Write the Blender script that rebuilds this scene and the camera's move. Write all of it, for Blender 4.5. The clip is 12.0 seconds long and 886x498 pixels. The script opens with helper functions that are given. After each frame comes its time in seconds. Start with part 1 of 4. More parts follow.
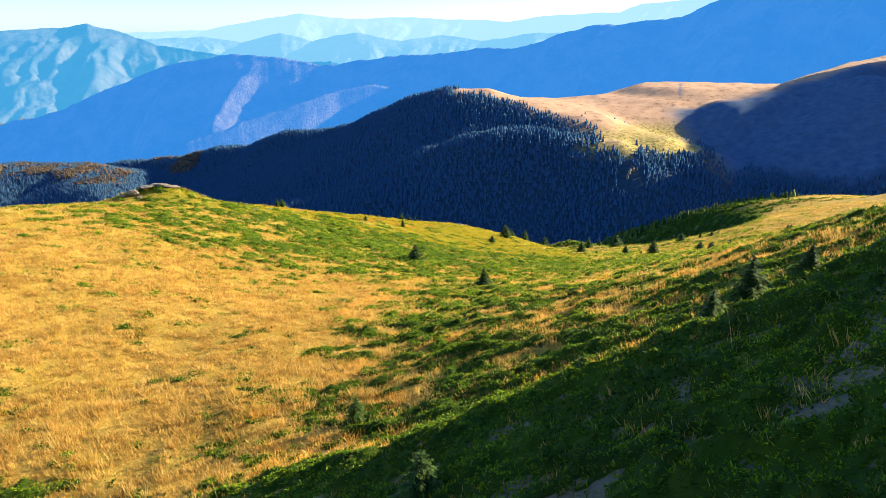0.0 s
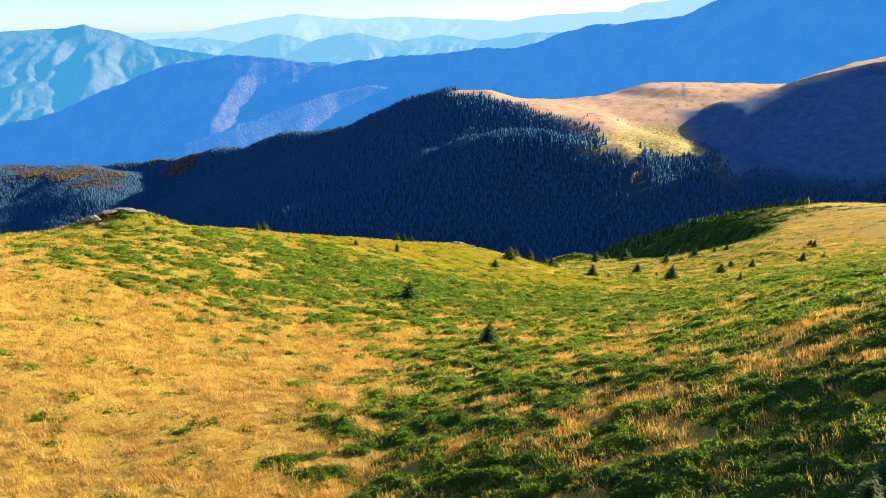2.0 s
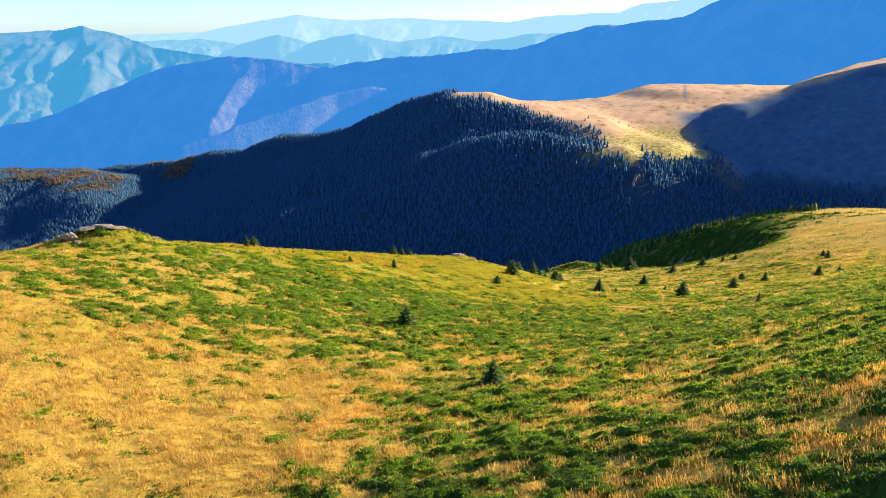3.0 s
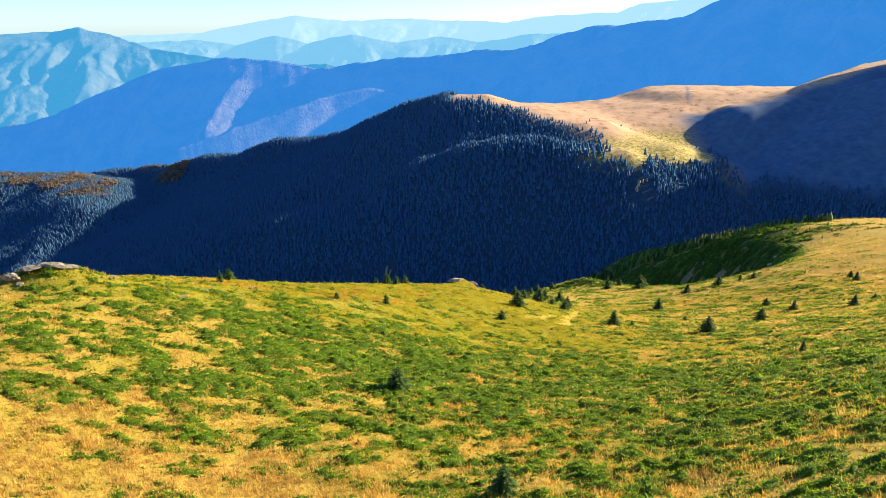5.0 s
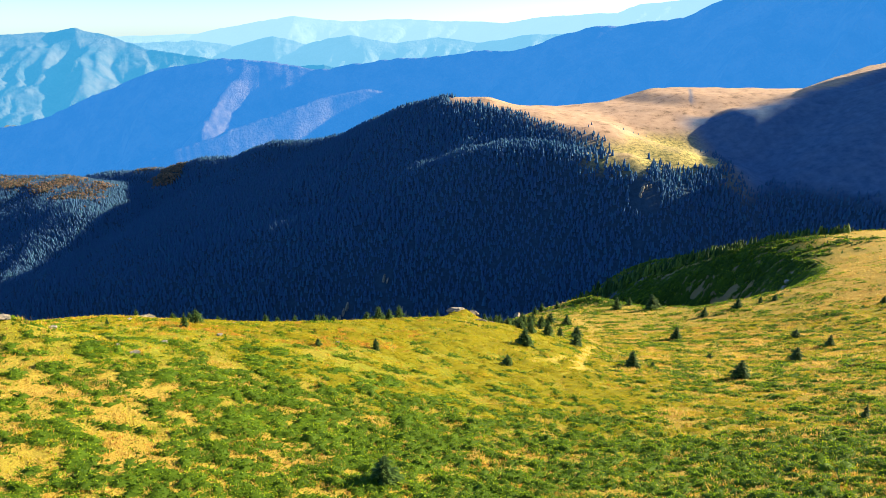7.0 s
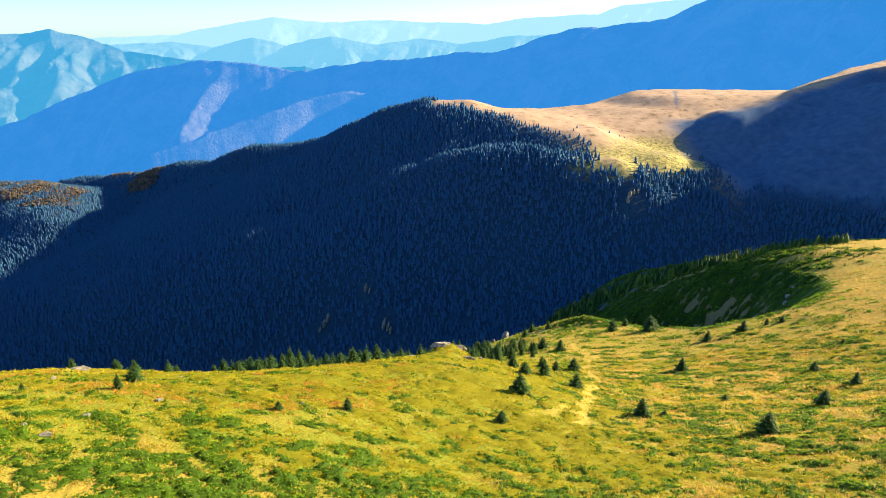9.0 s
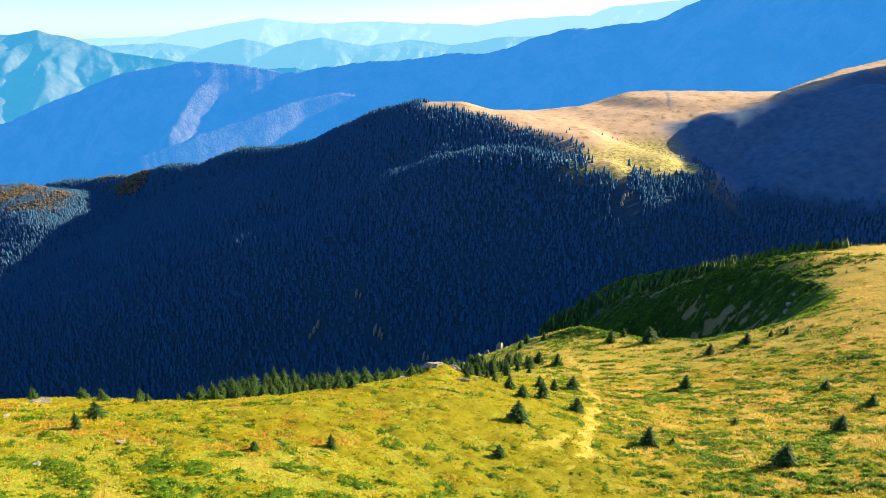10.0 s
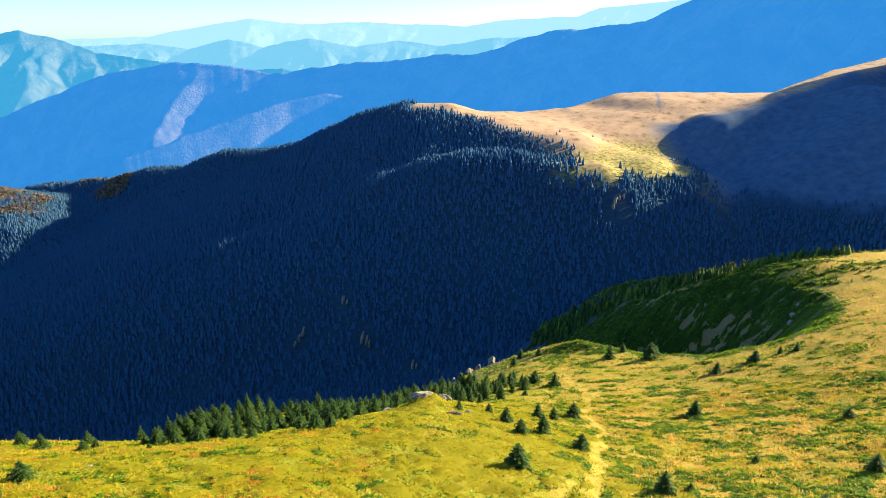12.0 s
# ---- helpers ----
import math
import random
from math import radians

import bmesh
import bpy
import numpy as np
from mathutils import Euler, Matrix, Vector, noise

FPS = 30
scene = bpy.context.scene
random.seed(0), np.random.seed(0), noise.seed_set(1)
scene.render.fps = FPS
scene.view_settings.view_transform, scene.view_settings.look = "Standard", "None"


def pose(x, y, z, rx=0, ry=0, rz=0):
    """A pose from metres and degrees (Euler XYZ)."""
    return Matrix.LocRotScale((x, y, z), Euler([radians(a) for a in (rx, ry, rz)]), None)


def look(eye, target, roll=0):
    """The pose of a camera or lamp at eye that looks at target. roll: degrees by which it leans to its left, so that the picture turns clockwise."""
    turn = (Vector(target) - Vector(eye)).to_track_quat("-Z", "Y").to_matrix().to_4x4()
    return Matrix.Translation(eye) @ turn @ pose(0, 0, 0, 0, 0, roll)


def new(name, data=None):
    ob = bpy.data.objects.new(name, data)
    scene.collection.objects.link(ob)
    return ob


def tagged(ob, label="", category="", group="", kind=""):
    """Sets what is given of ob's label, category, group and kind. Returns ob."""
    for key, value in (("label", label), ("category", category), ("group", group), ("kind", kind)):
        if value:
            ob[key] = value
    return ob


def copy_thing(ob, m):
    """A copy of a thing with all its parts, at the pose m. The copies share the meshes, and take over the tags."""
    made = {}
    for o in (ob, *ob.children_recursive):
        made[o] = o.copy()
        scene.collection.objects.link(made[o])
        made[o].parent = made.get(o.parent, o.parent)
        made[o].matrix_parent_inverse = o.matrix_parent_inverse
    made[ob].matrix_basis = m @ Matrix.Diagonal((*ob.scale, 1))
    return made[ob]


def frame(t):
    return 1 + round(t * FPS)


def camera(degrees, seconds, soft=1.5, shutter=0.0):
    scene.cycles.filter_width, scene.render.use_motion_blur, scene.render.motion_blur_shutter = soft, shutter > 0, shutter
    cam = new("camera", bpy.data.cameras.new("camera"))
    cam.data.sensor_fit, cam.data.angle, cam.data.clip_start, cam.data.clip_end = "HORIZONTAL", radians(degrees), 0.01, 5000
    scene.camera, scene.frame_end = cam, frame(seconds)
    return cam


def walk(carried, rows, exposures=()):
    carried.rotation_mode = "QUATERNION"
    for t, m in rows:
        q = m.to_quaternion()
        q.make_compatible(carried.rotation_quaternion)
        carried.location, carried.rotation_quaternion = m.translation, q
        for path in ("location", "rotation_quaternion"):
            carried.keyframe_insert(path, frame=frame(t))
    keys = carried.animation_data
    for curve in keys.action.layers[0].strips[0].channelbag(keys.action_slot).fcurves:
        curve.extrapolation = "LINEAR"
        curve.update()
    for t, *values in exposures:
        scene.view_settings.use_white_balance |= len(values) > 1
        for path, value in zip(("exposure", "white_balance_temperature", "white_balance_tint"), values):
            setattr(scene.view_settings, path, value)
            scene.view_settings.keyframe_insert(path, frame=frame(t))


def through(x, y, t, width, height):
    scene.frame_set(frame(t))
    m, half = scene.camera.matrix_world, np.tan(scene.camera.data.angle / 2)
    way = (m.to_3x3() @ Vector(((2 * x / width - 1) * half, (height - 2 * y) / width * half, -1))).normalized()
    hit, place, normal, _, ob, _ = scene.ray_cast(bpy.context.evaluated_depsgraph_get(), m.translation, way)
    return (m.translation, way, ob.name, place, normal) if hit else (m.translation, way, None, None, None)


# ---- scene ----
cam = camera(66.7, 12.0, soft=0.7)
METRES, EYE, TILT, LEAN, TURN = 100.0, 100.0, -18.5, 0.0, 0.0
ROWS = [
    (0.0, 0.0, 0.0, 0.0, 0.0, 0.0, -0.0),
    (0.5, 0.001, 0.036, 0.0139, 0.01, -0.05, 0.09),
    (1.0, 0.0017, 0.0766, 0.0299, -0.01, -0.07, 0.12),
    (1.5, 0.0024, 0.1148, 0.0452, -0.01, -0.06, 0.15),
    (2.0, 0.0032, 0.1562, 0.0622, -0.01, -0.04, 0.18),
    (2.5, 0.0037, 0.1945, 0.078, -0.02, 0.0, 0.2),
    (3.0, 0.0045, 0.2361, 0.0949, -0.03, 0.04, 0.25),
    (5.0, 0.0068, 0.3946, 0.1604, -0.12, 0.05, 0.41),
    (5.5, 0.0077, 0.4332, 0.1759, -0.13, 0.06, 0.43),
    (6.0, 0.0084, 0.4755, 0.1933, -0.15, 0.06, 0.42),
    (6.5, 0.0089, 0.515, 0.2086, -0.16, 0.07, 0.42),
    (7.0, 0.0095, 0.5581, 0.2246, -0.22, 0.08, 0.43),
    (9.0, 0.0124, 0.726, 0.2846, -1.61, 0.15, 0.89),
    (9.5, 0.0138, 0.766, 0.2993, -1.89, 0.17, 0.98),
    (10.0, 0.0153, 0.8081, 0.3131, -2.29, 0.22, 1.12),
    (10.5, 0.0164, 0.8456, 0.3242, -2.59, 0.27, 1.2),
    (11.0, 0.0179, 0.882, 0.333, -2.88, 0.28, 1.26),
    (11.5, 0.019, 0.9107, 0.3395, -3.09, 0.28, 1.29),
    (12.0, 0.0203, 0.937, 0.3453, -3.27, 0.29, 1.33),
]
walk(cam, [(t, pose(0, 0, EYE, TILT, LEAN, TURN) @ pose(METRES * x, METRES * y, METRES * z, 90 + pitch, roll, yaw)) for t, x, y, z, yaw, pitch, roll in ROWS],
     exposures=[(0.0, 1.88, 5500, 9), (3.0, 1.74, 5500, 9), (5.0, 1.78, 5500, 8), (9.0, 1.87, 5500, 2), (12.0, 1.88, 5500, 0)])

# ---- world, sun ----
SUN_EL, SUN_AZ = 19.5, 22.0          # degrees above the horizon, degrees from +x towards +y
_c = math.cos(radians(SUN_EL))
SUN_DIR = Vector((_c * math.cos(radians(SUN_AZ)), _c * math.sin(radians(SUN_AZ)), math.sin(radians(SUN_EL))))
world = bpy.data.worlds.new("sky")
world.use_nodes = True
scene.world = world
wn = world.node_tree
sky = wn.nodes.new("ShaderNodeTexSky")
sky.sky_type = 'NISHITA'
sky.sun_disc = False
sky.sun_elevation = radians(SUN_EL)
sky.sun_rotation = radians(90 - SUN_AZ)
sky.altitude = 1600
sky.air_density, sky.dust_density, sky.ozone_density = 1.0, 0.8, 4.0
wn.nodes["Background"].inputs[1].default_value = 0.068
wn.links.new(sky.outputs[0], wn.nodes["Background"].inputs[0])
sun = new("sun", bpy.data.lights.new("sun", 'SUN'))
sun.data.energy, sun.data.angle, sun.data.color = 5.0, radians(0.6), (1.0, 0.77, 0.43)
sun.matrix_world = look(tuple(SUN_DIR * 900), (0, 0, 0))


# ---- the lie of the land ----
SWELL_X, SWELL_Y, SWELL_R = [-160 + 60 * i for i in range(8)], [-40 + 60 * i for i in range(11)], 52.0
SWELLS = [
    -6.5, -4.0, -14.9, -7.9, 5.1, 3.0, 6.0, 5.1,
    -10.3, 6.2, -8.7, 2.8, 20.4, 6.7, 15.8, 15.3,
    -6.3, 4.5, -1.0, -2.4, 5.7, -3.8, 9.6, 14.2,
    -2.3, 12.3, 5.3, -9.9, 4.8, 6.1, 8.6, 12.6,
    4.1, -12.8, 14.9, 1.8, -2.3, -2.1, -5.9, 22.6,
    -0.1, -28.3, 17.6, -13.3, -3.5, 12.3, 0.0, 28.2,
    -18.2, -27.0, -32.3, 29.5, -1.7, 6.4, 6.6, -2.0,
    -15.5, -22.1, -35.2, 23.8, -4.1, 9.5, 28.1, 36.5,
    -0.7, 3.8, 5.4, -25.8, -6.0, 41.0, -2.1, 20.2,
    1.1, 8.0, 20.8, -4.9, 20.1, 40.2, 2.4, 16.9,
    0.2, 1.9, 5.8, 2.8, 15.3, 18.8, 27.1, 44.1,
]
# crests of the valley's far side and two unseen shadow casters: points along the crest, half width of its flat top,
# steepness of its flanks
RIDGES = [
    ([(-900, 1340, -141), (-736, 1320, -148), (-573, 1270, -150), (-483, 1230, -139), (-399, 1171, -105), (-317, 1120, -96), (-238, 1060, -65),
      (-143, 1000, -43), (-74, 950, -11), (-28, 910, 8), (8, 890, 17), (60, 872, 20)], 4, 0.54),
    ([(174, 690, -10), (151, 690, -9), (111, 705, -5), (68, 718, -6), (41, 727, -14), (0, 732, -30), (-46, 732, -50), (-124, 690, -92), (-163, 660, -124), (-260, 590, -205)], 5, 0.58),
    ([(40, 880, 18), (100, 830, 10), (160, 785, 2), (220, 735, -16), (250, 720, -24)], 26, 0.55),
    ([(110, 880, 8), (190, 900, 4), (270, 930, 8), (340, 975, 19), (430, 985, 18), (520, 1010, 14)], 55, 0.35),
    ([(250, 835, -9), (300, 848, -4), (360, 838, 12), (456, 854, 33), (600, 979, 50), (728, 1060, 62)], 18, 0.62),
    # the next two stay out of view, shaped to cast shadow on plateau and flank
    ([(690, 810, 150), (800, 790, 235), (1200, 770, 410)], 6, 1.6),
    ([(752, 878, 160), (771, 907, 169), (806, 984, 170), (805, 1008, 177), (884, 1027, 197), (915, 1041, 208), (949, 1049, 208), (980, 1080, 215), (1016, 1104, 240), (1095, 1167, 344)], 3, 2.0),
    ([(498, 796, 44), (472, 735, 28), (440, 650, -8), (400, 570, -45), (330, 500, -100)], 8, 0.5),
    ([(-760, 1150, -136), (-640, 1150, -136), (-560, 1100, -136), (-500, 1000, -150), (-480, 800, -190)], 30, 0.35),
]


def fract_noise(x, y, size, seed, octaves=4, rough=0.5):
    """Smooth value noise over the plan, about -1 to 1."""
    total, amp, norm = np.zeros_like(x, dtype=float), 1.0, 0.0
    rng = np.random.RandomState(seed)
    for _ in range(octaves):
        table = rng.uniform(-1, 1, (256, 256))
        u, v = x / size + 1000.3, y / size + 1000.7
        i, j = np.floor(u).astype(int), np.floor(v).astype(int)
        fu, fv = u - i, v - j
        fu, fv = fu * fu * (3 - 2 * fu), fv * fv * (3 - 2 * fv)
        i0, j0, i1, j1 = i & 255, j & 255, (i + 1) & 255, (j + 1) & 255
        total += amp * ((table[i0, j0] * (1 - fu) + table[i1, j0] * fu) * (1 - fv) + (table[i0, j1] * (1 - fu) + table[i1, j1] * fu) * fv)
        norm += amp
        amp *= rough
        size /= 2.03
    return total / norm


def bump(x, y, cx, cy, rx, ry, turn=0.0):
    c, s = math.cos(radians(turn)), math.sin(radians(turn))
    u, v = (x - cx) * c + (y - cy) * s, -(x - cx) * s + (y - cy) * c
    return np.exp(-((u / rx) ** 2 + (v / ry) ** 2))


def step(a, b, v):
    t = np.clip((v - a) / (b - a), 0, 1)
    return t * t * (3 - 2 * t)


# lumps and dips along the brow: place in the plan, height
BROW = [(-90, 165, -0.4), (-90, 199, 1.1), (-90, 216, 0.3), (-73, 165, 0.9), (-73, 182, 1.6), (-73, 199, 4.0), (-73, 216, 0.9), (-56, 165, 1.3), (-56, 182, -0.8), (-56, 216, -0.6),
        (-56, 233, -0.3), (-39, 182, -1.2), (-39, 199, -1.0), (-39, 216, -1.6), (-39, 233, -1.0), (-22, 165, 0.8), (-22, 182, 0.6), (-22, 199, -2.0), (-22, 216, -3.4), (-22, 233, -1.5),
        (-5, 165, -0.8), (-5, 182, 0.6), (-5, 199, 1.3), (-5, 216, -0.6), (-5, 233, -1.8), (12, 182, 0.6), (12, 199, 1.7), (12, 216, 0.7), (12, 233, -1.0)]


def hollow(x, y):
    """0 in the middle of the hollow under the spur, 1 along its rim."""
    wob = fract_noise(x, y, 16, 15, 3)
    return np.hypot((x - 105) / 52, (y - 335) / 66) + 0.07 * wob


def shoulder(x, y, z):
    """The near hillside at the start of the way, steepened to shade itself from the low sun, with an unseen rise beside
    it.
    """
    edge = 40.5 + 1.3 * fract_noise(x, y, 9, 16, 3)
    z = z + (0.13 * np.clip(x + 24, 0, 26) + 0.06 * np.clip(x - 2, 0, 34)) * step(0, 9, edge - y)
    # rise out of view on the right, added to cast its shadow here
    side = 37 + 0.36 * (x - 29) + 1.5 * fract_noise(x, y, 12, 17, 3)
    return z + 0.48 * np.clip(x - 40, 0, 60) * step(0, 9, side - y)


def near_land(x, y):
    z = 88 - 0.27 * y - 0.45 * 30 * np.logaddexp(0, (y - 260) / 30)
    for k, w in enumerate(SWELLS):
        cx, cy = SWELL_X[k % 8], SWELL_Y[k // 8]
        z = z + w * np.exp(-((x - cx) ** 2 + (y - cy) ** 2) / (2 * SWELL_R ** 2))
    for cx, cy, up in BROW:
        z = z + up * bump(x, y, cx, cy, 19.8, 19.8)
    z = z + 3.4 * bump(x, y, 6, 214, 4.5, 7) + 3.5 * bump(x, y, 60, 301, 16, 6, -25) + 1.8 * bump(x, y, -64, 144, 9, 4) + 1.6 * bump(x, y, -93, 143, 8, 4)
    z = z + 2.4 * bump(x, y, -62, 146, 11, 4.5) + 3 * bump(x, y, 160, 372, 40, 14, -50) + 2 * bump(x, y, 9, 228, 9, 9) + 6.0 * bump(x, y, -38, 231, 15, 12) + 2.0 * bump(x, y, -22, 234, 12, 12)
    z = z - 22 * step(0.0, 0.6, 1 - hollow(x, y)) - 5 * bump(x, y, 225, 345, 45, 40) - 6 * bump(x, y, 98, 462, 20, 22)
    z = z - 20 * np.logaddexp(0, (y - 385) / 25) * step(70, 30, x)
    z = shoulder(x, y, z)
    z = z + 0.55 * fract_noise(x, y, 14, 3) + 0.16 * fract_noise(x, y, 2.6, 4, 2)
    return z


def crest_land(x, y, crest, flat, steep):
    best = np.full(x.shape, -1e9)
    for (ax, ay, az), (bx, by, bz) in zip(crest, crest[1:]):
        dx, dy = bx - ax, by - ay
        t = np.clip(((x - ax) * dx + (y - ay) * dy) / (dx * dx + dy * dy), 0, 1)
        d = np.hypot(x - ax - t * dx, y - ay - t * dy)
        fall = steep * (np.hypot(np.maximum(d - flat, 0), 8) - 8)
        best = np.maximum(best, az + t * (bz - az) - fall - 0.03 * np.minimum(d, flat))
    return best


def far_land(x, y):
    z = np.full(x.shape, -330.0)
    wob = fract_noise(x, y, 120, 11, 4) * 9
    bent, k = x + fract_noise(x, y, 160, 12, 3) * 10, 6.0
    for crest, flat, steep in RIDGES:
        r = crest_land(bent, y, crest, flat, steep)
        z = np.maximum(z, r) + k * np.exp(-np.abs(z - r) / k) * 0.5
    z = z + wob * step(-10, -80, z) + fract_noise(x, y, 40, 13, 3) * 1.6
    z = z - 34 * bump(x, y, -330, 570, 200, 85) - 22 * bump(x, y, 95, 630, 85, 60) - 40 * bump(x, y, -40, 545, 330, 62) - 14 * bump(x, y, -150, 735, 50, 30)
    return z


def land(x, y):
    x, y = np.asarray(x, float), np.asarray(y, float)
    a, b = near_land(x, y), far_land(x, y)
    gate = step(425, 505, y)
    b = b * gate + (1 - gate) * -330
    z = np.maximum(a, b)
    rim = np.hypot(x, y)
    return z - 260 * step(1400, 1750, rim)


def land_at(x, y):
    return float(land(np.array([x]), np.array([y]))[0])


def wood_cover(x, y):
    """1 where spruce wood covers the far valley side, 0 on the open pasture of the plateau."""
    open_ = np.zeros(x.shape)
    px_, py_ = x + fract_noise(x, y, 30, 21, 3) * 16, y + fract_noise(x, y, 30, 22, 3) * 16
    for crest, w in (([(60, 880), (130, 850), (200, 880), (290, 930), (360, 985), (600, 1020)], 48), ([(130, 830), (190, 780), (235, 735)], 50), ([(200, 800), (300, 830), (370, 850), (480, 860), (700, 900), (900, 980)], 60)):
        for (ax, ay), (bx, by) in zip(crest, crest[1:]):
            dx, dy = bx - ax, by - ay
            t = np.clip(((px_ - ax) * dx + (py_ - ay) * dy) / (dx * dx + dy * dy), 0, 1)
            open_ = np.maximum(open_, 1 - step(w - 12, w + 12, np.hypot(px_ - ax - t * dx, py_ - ay - t * dy)))
    cover = 1 - open_
    z = far_land(x, y)
    bare = step(120, 170, px_) * step(-34, -22, z + 0.04 * (py_ - 760))
    bare = np.maximum(bare, step(262, 300, px_) * step(-52, -40, z - 0.06 * (px_ - 300) - 20 * step(380, 460, px_)))
    bare = np.maximum(bare, step(60, 110, px_) * step(800, 840, py_))
    return cover * (1 - bare)


# ---- helpers for making meshes ----
def fill(name, verts, tris, material, attrs=(), smooth=False):
    me = bpy.data.meshes.new(name)
    verts, tris = np.asarray(verts, np.float32), np.asarray(tris, np.int32)
    n = tris.shape[1]
    me.vertices.add(len(verts))
    me.vertices.foreach_set("co", verts.ravel())
    me.loops.add(tris.size)
    me.loops.foreach_set("vertex_index", tris.ravel())
    me.polygons.add(len(tris))
    me.polygons.foreach_set("loop_start", np.arange(0, tris.size, n, dtype=np.int32))
    me.polygons.foreach_set("loop_total", np.full(len(tris), n, np.int32))
    me.update(calc_edges=True)
    for key, values in attrs:
        a = me.attributes.new(key, 'FLOAT', 'POINT')
        a.data.foreach_set("value", np.asarray(values, np.float32))
    if smooth:
        me.polygons.foreach_set("use_smooth", np.ones(len(tris), bool))
    me.materials.append(material)
    return me


def part(name, bm, material, parent, label=""):
    me = bpy.data.meshes.new(name)
    bm.to_mesh(me)
    bm.free()
    me.materials.append(material)
    ob = new(name, me)
    ob.parent = parent
    if label:
        tagged(ob, label)
    return ob


# ---- materials ----
class Nodes:
    def __init__(self, name):
        self.mat = bpy.data.materials.new(name)
        self.mat.use_nodes = True
        self.t = self.mat.node_tree
        self.t.nodes.clear()
        self.out = self.t.nodes.new("ShaderNodeOutputMaterial")

    def node(self, kind, **kw):
        n = self.t.nodes.new("ShaderNode" + kind)
        for k, v in kw.items():
            if k == "op":
                n.operation = v
            elif k == "attr":
                n.attribute_name = v
            elif k == "blend":
                n.data_type, n.blend_type = 'RGBA', v
        return n

    def put(self, a, b):
        self.t.links.new(a, b)

    def value(self, socket, v):
        if hasattr(v, "is_output"):
            self.put(v, socket)
        else:
            socket.default_value = v

    def noise(self, scale, detail=4.0, rough=0.55, stretch=None):
        pos = self.node("NewGeometry").outputs["Position"]
        if stretch:
            m = self.node("Mapping")
            m.inputs["Scale"].default_value = stretch
            self.put(pos, m.inputs["Vector"])
            pos = m.outputs[0]
        n = self.node("TexNoise")
        self.put(pos, n.inputs["Vector"])
        n.inputs["Scale"].default_value, n.inputs["Detail"].default_value, n.inputs["Roughness"].default_value = scale, detail, rough
        return n.outputs[0]

    def ramp(self, fac, *stops):
        r = self.node("ValToRGB")
        while len(r.color_ramp.elements) < len(stops):
            r.color_ramp.elements.new(0.5)
        for e, (p, c) in zip(r.color_ramp.elements, stops):
            e.position, e.color = p, (*c, 1) if len(c) == 3 else c
        self.value(r.inputs[0], fac)
        return r.outputs[0]

    def mix(self, fac, a, b, blend='MIX'):
        m = self.node("Mix", blend=blend)
        self.value(m.inputs[0], fac)
        for s, v in ((m.inputs[6], a), (m.inputs[7], b)):
            self.value(s, (*v, 1) if isinstance(v, tuple) and len(v) == 3 else v)
        return m.outputs[2]

    def math(self, op, a, b=0.0):
        m = self.node("Math", op=op)
        self.value(m.inputs[0], a)
        self.value(m.inputs[1], b)
        return m.outputs[0]

    def attribute(self, name):
        return self.node("Attribute", attr=name).outputs["Fac"]

    def bumped(self, height, strength, distance):
        b = self.node("Bump")
        b.inputs["Strength"].default_value, b.inputs["Distance"].default_value = strength, distance
        self.put(height, b.inputs["Height"])
        return b.outputs[0]

    def surface(self, color, rough=0.85, normal=None, through=0.0, spec=0.25):
        p = self.node("BsdfPrincipled")
        self.value(p.inputs["Base Color"], (*color, 1) if isinstance(color, tuple) else color)
        self.value(p.inputs["Roughness"], rough)
        p.inputs["Specular IOR Level"].default_value = spec
        if normal:
            self.put(normal, p.inputs["Normal"])
        shader = p.outputs[0]
        if through:
            tr = self.node("BsdfTranslucent")
            self.value(tr.inputs[0], (*color, 1) if isinstance(color, tuple) else color)
            mx = self.node("MixShader")
            mx.inputs[0].default_value = through
            self.put(shader, mx.inputs[1])
            self.put(tr.outputs[0], mx.inputs[2])
            shader = mx.outputs[0]
        self.put(shader, self.out.inputs[0])
        return self.mat


